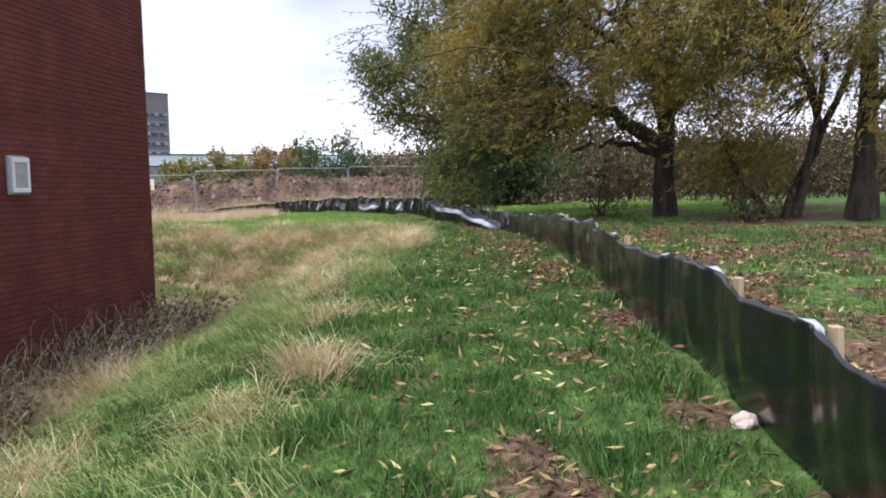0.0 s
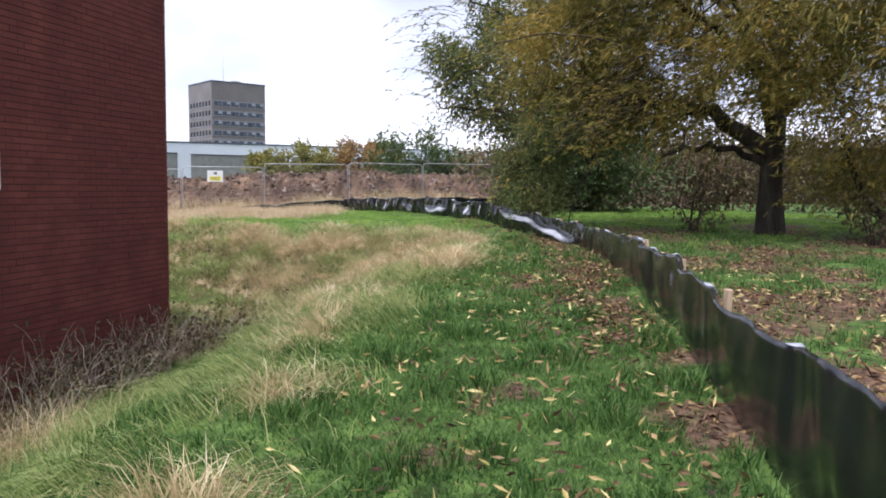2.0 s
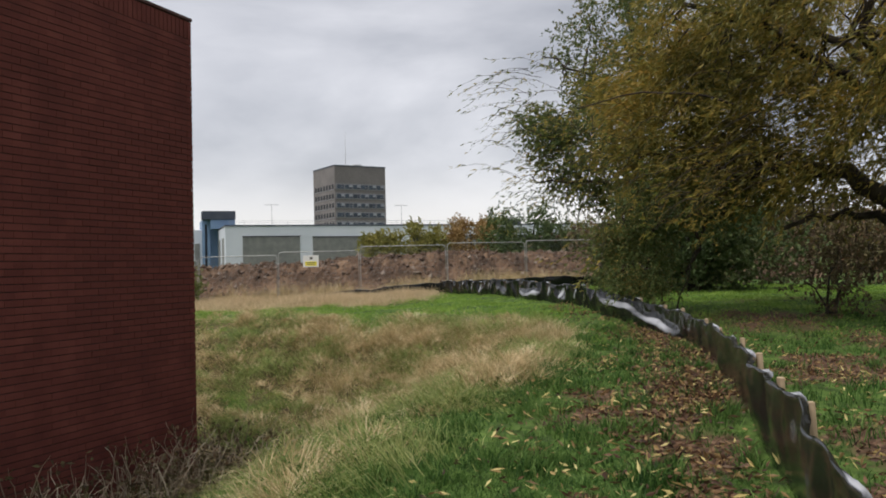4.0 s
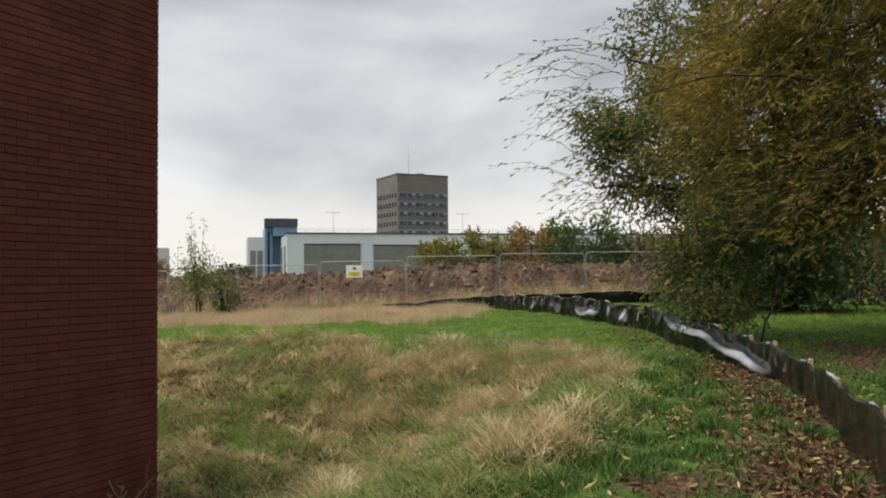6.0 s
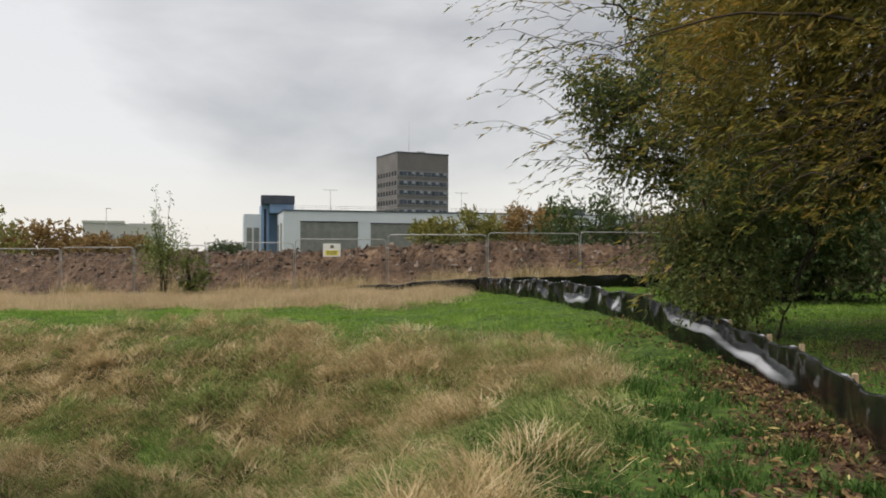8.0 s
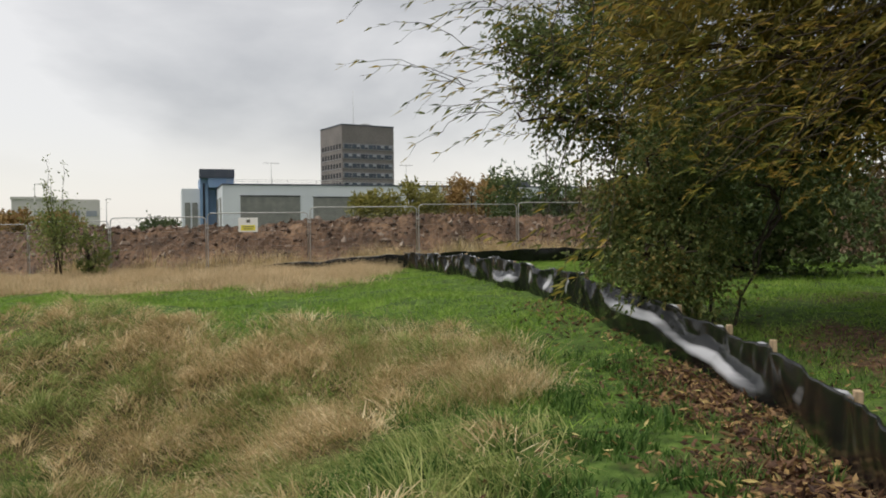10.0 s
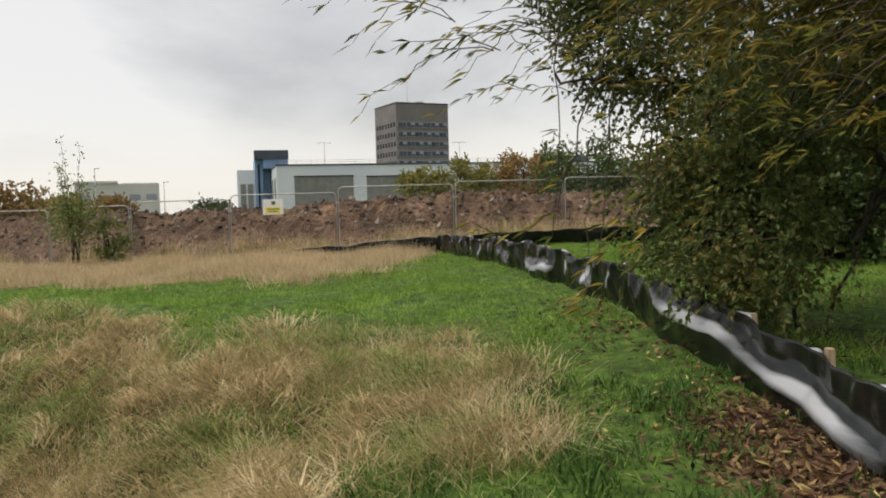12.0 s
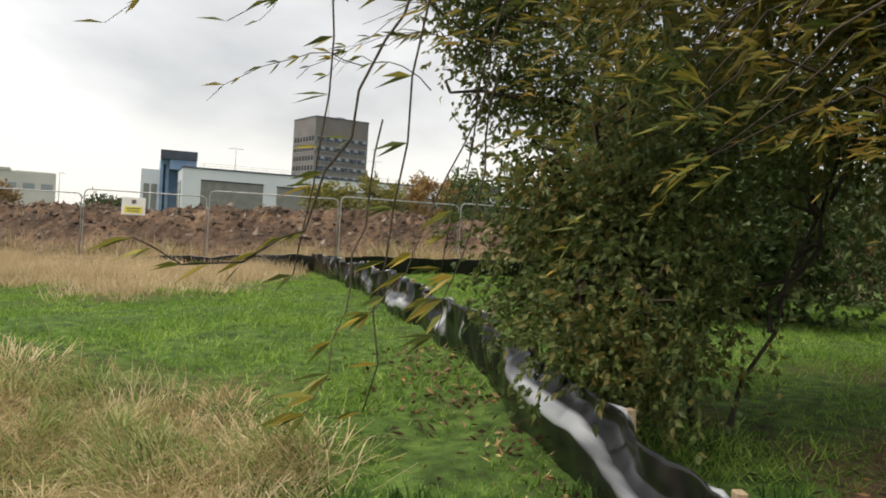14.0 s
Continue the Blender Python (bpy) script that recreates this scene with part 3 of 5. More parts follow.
def build_sheet_fence(pts, heights, label, ruffle=1.0, seed=0.0, side=1.0, slack=(), flare=0.05):
    f = empty("silt_fence", (*pts[0], float(H(*pts[0]))))
    tagged(f, label, "fence")
    inv = f.matrix_world.inverted()
    s, q, knots = along_curve(pts, 0.035)
    tg = np.gradient(q, axis=0)
    tg /= np.linalg.norm(tg, axis=1, keepdims=True)
    nrm = np.stack([-tg[:, 1], tg[:, 0]], 1) * side
    rows = 22
    h = np.linspace(-0.06, 1, rows)[None]
    S = s[:, None]
    bay = np.interp(s, knots, np.arange(len(knots)))
    ph = (bay % 1.0)[:, None]
    sag = np.sin(np.pi * ph) ** 0.8
    rnd = np.random.default_rng(int(seed * 10) + 3)
    bay_r = rnd.uniform(0.4, 1.3, len(knots) + 1)[np.floor(bay).astype(int)][:, None]
    height = np.interp(s, knots, heights)[:, None]
    pinch = (1 - sag) ** 2
    top = height * (1 - 0.07 * sag * bay_r) - 0.035 * pinch + 0.004 * np.sin(S * 17 + seed) * sag
    fold = 0.012 * np.sin(S * 21 + 2.2 * h + 1.5 * np.sin(S * 3.1)) + 0.02 * np.sin(S * 9 - 3 * h + seed) + 0.005 * np.sin(S * 37 + 5 * h + 2 * np.sin(S * 5))
    pull = 0.03 * np.sin((ph - 0.5) * 9 + 4 * (1 - h)) * np.exp(-((ph - 0.5) / 0.4) ** 2)
    drape = 0.05 * (1 - np.abs(np.sin(S * 4.6 + 2.4 * h + 1.3 * np.sin(S * 1.9 + seed)))) ** 2 - 0.035 * (1 - np.abs(np.sin(S * 7.3 - 1.8 * h + seed))) ** 3
    pull = pull + drape * sm(20, 24, S) + (0.03 * np.sin(S * 3.1 - 3.6 * h + 0.8 * np.sin(S * 1.1)) + 0.018 * np.sin(S * 6.2 + 4.5 * h)) * (1 - sm(13, 18, S))
    lean = flare * (1 - h) ** 1.5
    shelf = np.zeros_like(S)
    for a, b, amt in slack:
        shelf = np.maximum(shelf, amt * (sm(a - 0.5, a + 0.2, S) * (1 - sm(b - 0.2, b + 0.5, S))))
    edge = 0.47 + 0.1 * np.sin(S * 1.3) + 0.05 * np.sin(S * 4.1 + seed)
    calm = 0.35 + 0.25 * sm(12, 17, S) + 0.4 * sm(20, 24, S)
    fall = (S > 17.0) & (S < 22.8) & (ruffle > 0.5)
    edge = np.where(fall, 0.25 + 0.65 * np.clip((S - 17.8) / 4.6, 0, 1) + 0.04 * np.sin(S * 3.7), edge)
    out = lean + ruffle * calm * (fold + pull) * (0.35 + 0.65 * np.clip(h, 0, 1)) * (1 - 0.7 * np.clip(shelf / 0.2, 0, 1) * (h < edge + 0.2)) + shelf * sm(edge + 0.2, edge - 0.2, h) + 0.03 * sag * np.sin(np.pi * h) + 0.05 * sag * bay_r * np.clip(h, 0, 1) ** 2
    X = q[:, :1] + nrm[:, :1] * out
    Y = q[:, 1:] + nrm[:, 1:] * out
    Z = H(q[:, 0], q[:, 1])[:, None] + h * top
    # folded hem at the top
    hem_o, hem_z = np.array([[-0.006, -0.014, -0.03]]) * (1 + 2.2 * pinch), np.array([[-0.002, -0.016, -0.05]]) + pinch * np.array([[0.012, 0.04, 0.05]])
    X = np.concatenate([X, X[:, -1:] + nrm[:, :1] * hem_o * (0.5 + 0.7 * sag)], 1)
    Y = np.concatenate([Y, Y[:, -1:] + nrm[:, 1:] * hem_o * (0.5 + 0.7 * sag)], 1)
    Z = np.concatenate([Z, Z[:, -1:] + hem_z], 1)
    V = np.stack([X, Y, Z], -1) - np.array(f.matrix_world.translation)
    n, r = X.shape
    i = np.arange(n * r).reshape(n, r)
    qd = np.stack([i[:-1, :-1], i[1:, :-1], i[1:, 1:], i[:-1, 1:]], -1).reshape(-1, 4)
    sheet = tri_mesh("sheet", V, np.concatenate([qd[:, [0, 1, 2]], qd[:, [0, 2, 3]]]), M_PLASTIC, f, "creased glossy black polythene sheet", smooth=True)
    # sky sheen painted pale: band on slack folds, fold streaks, hem at the stakes
    sheen = np.clip(shelf / 0.12, 0, 1) * sm(edge + 0.07, edge - 0.04, h) * sm(edge - 0.3 + 0.09 * np.sin(S * 1.9), edge - 0.13 + 0.09 * np.sin(S * 2.3), h) * np.clip(0.8 + 0.35 * np.sin(S * 2.9 + 5 * h), 0.3, 1)
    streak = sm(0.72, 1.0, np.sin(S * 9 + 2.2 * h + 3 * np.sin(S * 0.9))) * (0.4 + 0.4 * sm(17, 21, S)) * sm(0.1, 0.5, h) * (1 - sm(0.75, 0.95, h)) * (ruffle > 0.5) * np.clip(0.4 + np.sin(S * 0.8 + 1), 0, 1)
    sheen = np.concatenate([np.maximum(sheen, streak), np.full((n, 3), 1.0) * np.clip(pinch * 1.5 - 0.15, 0, 1) * (ruffle > 0.5)], 1)
    sheet.data.attributes.new("sheen", "FLOAT", "POINT").data.foreach_set("value", sheen.ravel().astype(np.float32))
    rng = random.Random(int(seed) + 8)
    proto = None
    for k, (x, y) in enumerate(pts):
        j = min(len(q) - 1, int(knots[k] / 0.035))
        if proto is None:
            proto = part("stake", boxes(((-0.03, -0.022, -0.25), (0.03, 0.022, 0.6)), bevel=0.004), M_STAKE, f, "pale sawn timber stake")
            ob = proto
        else:
            ob = tagged(new("stake", proto.data), "pale sawn timber stake")
            ob.parent = f
        px, py = q[j] - nrm[j] * 0.085
        ob.matrix_basis = inv @ pose(px, py, float(H(px, py)) + heights[k] - 0.63 + rng.uniform(-0.04, 0.03), rng.uniform(-4, 4), rng.uniform(-4, 4), math.degrees(math.atan2(tg[j][1], tg[j][0])))
    return f


# slack spans bulge out and carry the painted sheen band
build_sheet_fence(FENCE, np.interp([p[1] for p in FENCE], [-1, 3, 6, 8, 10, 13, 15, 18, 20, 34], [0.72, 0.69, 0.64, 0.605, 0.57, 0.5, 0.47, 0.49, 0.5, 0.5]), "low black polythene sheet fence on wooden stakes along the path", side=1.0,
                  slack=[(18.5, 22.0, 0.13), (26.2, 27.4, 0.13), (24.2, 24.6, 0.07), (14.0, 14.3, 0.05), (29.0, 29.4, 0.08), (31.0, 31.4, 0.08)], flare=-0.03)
build_sheet_fence([(-2.9, 35.6), (-1.5, 35.4), (0.4, 35.1), (2.2, 34.7), (3.8, 34.4), (5.6, 34.6), (7.5, 34.9), (9.5, 35.4), (12.0, 36.0), (15.0, 37.0)], [0.12, 0.2, 0.3, 0.38, 0.44, 0.45, 0.45, 0.45, 0.45, 0.45],
                  "low black polythene sheet fence below the mesh site fencing", ruffle=0.25, seed=2.0, side=-1.0, flare=-0.03)


# ---- site fencing ----
POSTS = [(-18.2, 40.2), (-14.9, 39.5), (-11.7, 38.8), (-8.6, 38.0), (-5.7, 37.3), (-2.45, 36.75), (0.8, 36.7), (4.28, 36.6), (7.6, 37.4), (11.0, 38.3), (14.4, 39.2), (17.8, 40.1)]
POST_TOP = [2.25, 2.3, 2.35, 2.42, 2.52, 2.64, 2.8, 2.87, 2.93, 2.95, 2.96, 2.97]


def build_site_panel(a, b, top):
    p = empty("site_fence_panel", (a[0], a[1], top - 2.0), math.degrees(math.atan2(b[1] - a[1], b[0] - a[0])))
    tagged(p, "galvanised wire mesh site fence panel in concrete feet", "fence panel", "site fencing")
    w = math.hypot(b[0] - a[0], b[1] - a[1]) - 0.07
    r = 0.017
    bm = bmesh.new()
    tube(bm, [(0, 0, 0.0), (0, 0, 1.88), (0.03, 0, 1.96), (0.12, 0, 2.0), (w - 0.12, 0, 2.0), (w - 0.03, 0, 1.96), (w, 0, 1.88), (w, 0, 0.0)], [r] * 8, 8)
    tube(bm, [(0, 0, 0.15), (w, 0, 0.15)], [r] * 2, 6)
    part("tube_frame", bm, M_STEEL, p, "bent galvanised tube")
    V, F = [], []
    c = np.array([[-1, -1], [1, -1], [0, 1]]) * 0.0012

    def wire(p0, p1, vertical):
        o = len(V)
        for q0 in (p0, p1):
            for cx, cy in c:
                V.append((q0[0] + cx, q0[1] + cy, q0[2]) if vertical else (q0[0], q0[1] + cy, q0[2] + cx))
        for k in range(3):
            m = (k + 1) % 3
            F.extend([(o + k, o + m, o + 3 + m), (o + k, o + 3 + m, o + 3 + k)])

    for k in range(1, int(w / 0.05)):
        wire((k * 0.05, 0, 0.15), (k * 0.05, 0, 1.99), True)
    for k in range(1, 9):
        wire((0, 0, 0.15 + k * 0.2), (w, 0, 0.15 + k * 0.2), False)
    tri_mesh("wire_mesh", V, F, M_STEEL, p, "fine welded wire infill")
    part("clamp", boxes(((-0.07, -0.03, 1.5), (0.03, 0.03, 1.56)), bevel=0.006), M_STEEL, p)
    part("foot_block", boxes(((-0.35, -0.12, -0.12), (0.28, 0.12, 0.02)), bevel=0.03), M_CONCRETE, p, "concrete foot")
    return p


for (pa, pb, tz) in zip(POSTS, POSTS[1:], POST_TOP):
    build_site_panel(pa, pb, tz)


def build_sign(x, y, z, rz):
    s = empty("safety_sign", (x, y, z), rz)
    tagged(s, "white safety sign with a yellow panel tied to the fence", "sign")
    part("board", boxes(((-0.31, -0.012, -0.23), (0.31, 0.0, 0.23)), bevel=0.004), M_SIGN, s, "white plastic board")
    part("panel", boxes(((-0.23, -0.016, -0.18), (0.23, -0.0125, -0.01))), M_YELLOW, s, "yellow lower panel")
    part("bar", boxes(((-0.18, -0.02, -0.075), (0.18, -0.0165, -0.045))), M_INK, s, "unreadable line of writing")
    part("bar", boxes(((-0.15, -0.02, -0.14), (0.15, -0.0165, -0.115))), M_INK, s, "unreadable line of writing")
    part("mark", boxes(((-0.05, -0.018, 0.07), (0.07, -0.0145, 0.17))), M_INK, s, "small dark mark")


build_sign(-1.17, 36.726, 2.26, -1.0)


# ---- soil bund behind the site fencing ----
def build_bund():
    gx, gy = np.arange(-34, 24, 0.16), np.linspace(-3.2, 4.5, 40)
    X, T = np.meshgrid(gx, gy)
    yc = 41.0 + 0.012 * (X - 2) ** 2
    Y = yc + T
    prof = np.where(T < 0, sm(-3.1, -0.2, T), 1 - sm(1.0, 4.5, T))
    top = 1.62 + 0.08 * np.sin(X * 0.5) + 0.05 * np.sin(X * 1.37 + 1)
    rough = 0.09 * wob(X, Y, 1.3, 0.3) + 0.07 * wob(X, Y, 3.1, 1.1) + 0.06 * wob(X, Y, 7.3, 2.1) + 0.055 * np.random.default_rng(5).normal(size=X.shape)
    base = 0.85 + 0.03 * np.clip(X - 4, -14, 3)
    Z = base - 0.05 + prof * (top + rough) - (prof < 0.01) * 0.2
    n, r = X.shape
    i = np.arange(n * r).reshape(n, r)
    qd = np.stack([i[:-1, :-1], i[:-1, 1:], i[1:, 1:], i[1:, :-1]], -1).reshape(-1, 4)
    ob = tri_mesh("soil_bund", np.stack([X, Y, Z], -1), np.concatenate([qd[:, [0, 1, 2]], qd[:, [0, 2, 3]]]), M_SOIL)
    tagged(ob, "long heap of bare brown excavated soil behind the fencing", "soil heap")
    rng = np.random.default_rng(6)
    m = 6500
    x = rng.uniform(-30, 22, m)
    t = rng.uniform(-3.0, 0.6, m)
    k = np.clip(((x + 34) / 0.16).astype(int), 0, len(gx) - 1)
    j = np.clip(np.searchsorted(gy, t), 0, len(gy) - 1)
    z = Z[j, k]
    y = Y[j, k]
    size = 0.03 + 0.1 * rng.random(m) ** 4
    c = np.array([[1, 0, 0], [0, 1, 0], [-1, 0, 0], [0, -1, 0], [0, 0, 1], [0, 0, -1]], float)
    V = np.stack([x, y, z], 1)[:, None] + (c[None] + rng.normal(size=(m, 6, 3)) * 0.25) * size[:, None, None]
    f = np.array([[0, 1, 4], [1, 2, 4], [2, 3, 4], [3, 0, 4], [1, 0, 5], [2, 1, 5], [3, 2, 5], [0, 3, 5]])
    tagged(tri_mesh("rubble", V, f[None] + 6 * np.arange(m)[:, None, None], M_CLOD, ob, "clods and stones in the soil"), kind="stuff")


build_bund()


# ---- far buildings ----
def build_white_works():
    """Low industrial building: white front that runs back to one side, grey shutters, and a blue stair block with a dark plant room."""
    b = empty("industrial_building", (-33.8, 180.7, 0.8), 16.0)
    tagged(b, "low white industrial building with grey shutters and a blue stair block", "building")
    top = 10.6
    part("wall", boxes(((0.0, 0, -1), (150, 26, top)), bevel=0.05), M_WHITE, b, "white clad front")
    part("wall", boxes(((-7.6, 20.0, -1), (-3.7, 34, 10.8)), bevel=0.04), M_WHITE, b, "white clad side block")
    stair = part("stair_block", boxes(((-3.7, 19.2, -1), (-1.9, 30, 13.1)), ((-1.9, 17.6, top + 0.35), (3.7, 30, 13.1)), ((-1.9, 21.0, -1), (-0.02, 30, top + 0.3)), bevel=0.04), M_BLUE, b, "blue clad stair block")
    part("plant_room", boxes(((-3.8, 17.4, 13.1), (3.8, 21, 15.1)), bevel=0.05), M_NAVY, stair, "dark plant room on top")
    part("stair_window", boxes(((-3.1, 19.12, 0.5), (-2.6, 19.22, 12.0))), M_DARK_PANE, stair, "tall dark strip window")
    part("roof", boxes(((-0.12, -0.12, top - 0.02), (150.2, 26, top + 0.3)), bevel=0.03), M_NAVY, b, "dark roof edge")
    bm = bmesh.new()
    for k in range(46):
        box(bm, (1 + 3.1 * k, 1.0, top + 0.3), (1.05 + 3.1 * k, 1.05, top + 1.2))
    for z in (0.75, 1.17):
        box(bm, (1, 1.0, top + z), (143, 1.05, top + z + 0.05))
    part("roof_rail", bm, M_STEEL, b, "thin rail along the roof")
    part("plant_box", boxes(((66, 8, top), (73, 14, 12.6)), bevel=0.05), M_NAVY, b, "dark plant box on the roof")
    for x0, x1, z1 in ((3.6, 15.9, 8.3), (18.7, 38.0, 8.1), (41, 60, 8.0), (63, 82, 8.0), (86, 104, 8.0)):
        w = part("shutter", boxes(((x0, -0.1, -0.5), (x1, 0.05, z1)), bevel=0.02), M_GREY_DOOR, b, "grey slatted shutter")
        # shade above the shutter, drawn as a thin dark box
        part("lintel", boxes(((x0 - 0.1, -0.2, z1), (x1 + 0.1, 0.04, z1 + 0.18))), M_DARK_PANE, w, "dark strip standing in for the shade over the shutter")
        bm = bmesh.new()
        k = x0 + 0.4
        while k < x1 - 0.3:
            box(bm, (k, -0.16, -0.4), (k + 0.16, -0.1, z1 - 0.15))
            k += 0.95
        part("rib", bm, M_GREY_DOOR, w)
    for y0 in (3.5, 13.5):
        part("window", boxes(((-0.08, y0, 1.5), (0.05, y0 + 5.0, 8.2))), M_GREY_DOOR, b, "grey window bay in the side wall")
    for x0 in (-7.0, -5.4):
        part("window", boxes(((x0, 19.9, 1.5), (x0 + 1.2, 20.02, 7.6))), M_GREY_DOOR, b)
    for x0 in (10.7, 41):
        bm = bmesh.new()
        tube(bm, [(x0, 6, top), (x0, 6, top + 5.2)], [0.07, 0.05], 6)
        tube(bm, [(x0 - 1.6, 6, top + 5.1), (x0 + 1.6, 6, top + 5.1)], [0.05, 0.05], 6)
        part("lamp_mast", bm, M_PALE, b, "thin mast with a cross arm")


build_white_works()


def build_tower():
    """Square office tower seen on its corner: rows of windows under a blank top."""
    t = empty("office_tower", (-24.9, 384.7, 0.0), 28.0)
    tagged(t, "square grey office tower with window rows and a blank top", "building")
    top, wid, dep = 49.4, 26.4, 25.5
    part("wall", boxes(((0, 0, 0), (wid, dep, top)), bevel=0.08), M_TOWER, t, "brownish grey panels")
    part("parapet", boxes(((-0.15, -0.15, top), (wid + 0.15, dep, top + 0.55)), bevel=0.05), M_NAVY, t, "dark roof edge")
    for k in range(8):
        z = 38.9 - k * 4.38
        part("window_band", boxes(((0.5, -0.14, z - 0.35), (wid - 0.5, 0.02, z + 2.3))), M_BAND, t, "pale window band")
        part("sill_line", boxes(((-0.1, 0.3, z - 0.5), (0.02, dep - 0.3, z - 0.2))), M_BAND, t)
        for j in range(6):
            x0 = 1.0 + j * 4.1
            part("window", boxes(((x0, -0.2, z), (x0 + 2.1, -0.12, z + 1.9))), M_PANE, t)
            part("window", boxes(((x0 + 2.25, -0.2, z + 0.9), (x0 + 3.7, -0.12, z + 1.9))), M_BLIND if (j + k) % 3 else M_PANE, t)
            part("window", boxes(((x0 + 2.25, -0.2, z), (x0 + 3.7, -0.12, z + 0.75))), M_PANE, t)
        for j in range(7):
            y0 = 1.4 + j * 3.35
            part("window", boxes(((-0.1, y0, z - 0.1), (0.02, y0 + 1.75, z + 2.1))), M_DARK_PANE, t, "dark recessed window")
    part("plant", boxes(((14, 8, top), (18, 11, top + 2.2)), ((12, 8, top), (13, 9, top + 1.4)), bevel=0.05), M_PALE, t, "pale rooftop plant")
    bm = bmesh.new()
    tube(bm, [(8.5, 6, top), (8.5, 6, top + 17)], [0.12, 0.05], 6)
    part("aerial", bm, M_STEEL, t, "thin rooftop aerial")


build_tower()


def build_block(x, y, rz, w, d, h, name, label):
    b = empty(name, (x, y, 0.8), rz)
    tagged(b, label, "building")
    part("wall", boxes(((0, 0, -1), (w, d, h)), ((w * 0.55, 1, h), (w * 0.98, d - 1, h + h * 0.02)), bevel=0.05), M_HAZY, b)
    part("roof", boxes(((-0.2, -0.2, h), (w * 0.5, d, h + 0.7)), bevel=0.05), M_HAZY, b, "pale grey roof box")
    for k in range(int(w / 4)):
        part("window", boxes(((1 + 4 * k, -0.08, h * 0.55), (3.6 + 4 * k, 0.02, h * 0.7))), M_BLIND, b)


build_block(-93.8, 218, 22, 20.3, 15, 9.4, "warehouse", "pale low warehouse beyond the site")
build_block(46, 150, 2, 60, 20, 7.0, "warehouse", "pale low warehouse beyond the trees")


def build_street_lamp(x, y, h):
    p = empty("street_lamp", (x, y, 0.8))
    tagged(p, "thin grey street lamp beyond the building site", "street lamp")
    bm = bmesh.new()
    tube(bm, [(0, 0, -0.5), (0, 0, h)], [0.12, 0.07], 8)
    part("pole", bm, M_STEEL, p)
    part("lamp_head", boxes(((-0.1, -0.15, h), (1.0, 0.15, h + 0.14)), bevel=0.04), M_STEEL, p)


build_street_lamp(-68.8, 174.5, 10.6)
build_street_lamp(-57.0, 180.0, 7.8)


# ---- trees and bushes ----
def build_bush(name, place, size, material, label, n=2500, leaf=0.16, seed=1, category="bush", trunk=True, clumps=24):
    rng = np.random.default_rng(seed)
    x, y = place[:2]
    z = float(H(x, y))
    b = empty(name, (x, y, z))
    tagged(b, label, category)
    w, d, h = size
    tw = max(1, n // (clumps * 8))
    blobs = [((0, 0, h * 0.55), (w * 0.5, d * 0.5, h * 0.42), clumps, tw), ((w * 0.12, 0, h * 0.25), (w * 0.48, d * 0.5, h * 0.24), clumps // 2, tw)]
    P, D = crown_points(rng, blobs, 8, 0.09 * w, (0, 0, 0.3), 0.0, 0.12 * h)
    P[:, 2] = np.maximum(P[:, 2], 0.03)
    V, F = leaf_cloud(rng, P, D, leaf, leaf * 0.6)
    tri_mesh("crown", V, F, material, b)
    if trunk:
        r = random.Random(seed)
        bm = bmesh.new()
        for k in range(5):
            e = (r.uniform(-0.35, 0.35) * w, r.uniform(-0.3, 0.3) * d, h * r.uniform(0.5, 0.85))
            tube(bm, bent((0.06 * k - 0.12, 0, -0.1), e, 0.05 * h, 5, r, 0.03 * h), [0.022 * h * (1 - 0.16 * i) for i in range(6)], 5)
        part("trunk", bm, M_BARK, b)
    return b


# bushes in front of the works
for k, (az, dist, w, h, mt, lab, nm) in enumerate([
        (-1.9, 78, 4.6, 5.0, M_OLIVE_BUSH, "olive green bush in front of the works", "bush"), (1.2, 80, 4.0, 6.2, M_OLIVE_BUSH, "yellowing young tree in front of the works", "tree"),
        (4.6, 82, 5.8, 6.5, M_ORANGE_BUSH, "orange autumn tree in front of the works", "tree"), (6.4, 85, 4.4, 6.0, M_OLIVE_BUSH, "thin yellow autumn tree", "tree"),
        (8.8, 74, 8.5, 7.2, M_GREEN_BUSH, "dense dark green tree beyond the soil heap", "tree"), (11.5, 76, 5.0, 4.2, M_GREEN_BUSH, "dark green bush beyond the soil heap", "bush"),
        (-28.5, 75, 8.0, 3.7, M_ORANGE_BUSH, "orange autumn tree at the far side of the site", "tree"), (-25.5, 80, 5.0, 3.2, M_ORANGE_BUSH, "rusty orange bush at the far side of the site", "bush"),
        (-22.3, 95, 5.0, 3.2, M_ORANGE_BUSH, "rusty orange bush at the far side of the site", "bush"), (-16.4, 110, 5.2, 2.7, M_GREEN_BUSH, "dark green bush near the works", "bush"),
        (-33, 70, 9.0, 4.2, M_OLIVE_BUSH, "olive autumn tree at the far side of the site", "tree"), (14.5, 80, 8, 5.5, M_OLIVE_BUSH, "olive autumn tree beyond the soil heap", "tree")]):
    build_bush(nm, (3.7 + dist * math.sin(radians(az)), 9.8 + dist * math.cos(radians(az))), (w, w * 0.8, h), mt, lab, n=7000, leaf=0.28, seed=20 + k, category=nm)

build_bush("bush", (-5.9, 36.2), (1.1, 0.9, 1.75), M_SAPLING, "small green bush beside the sapling", n=1300, leaf=0.09, seed=41)


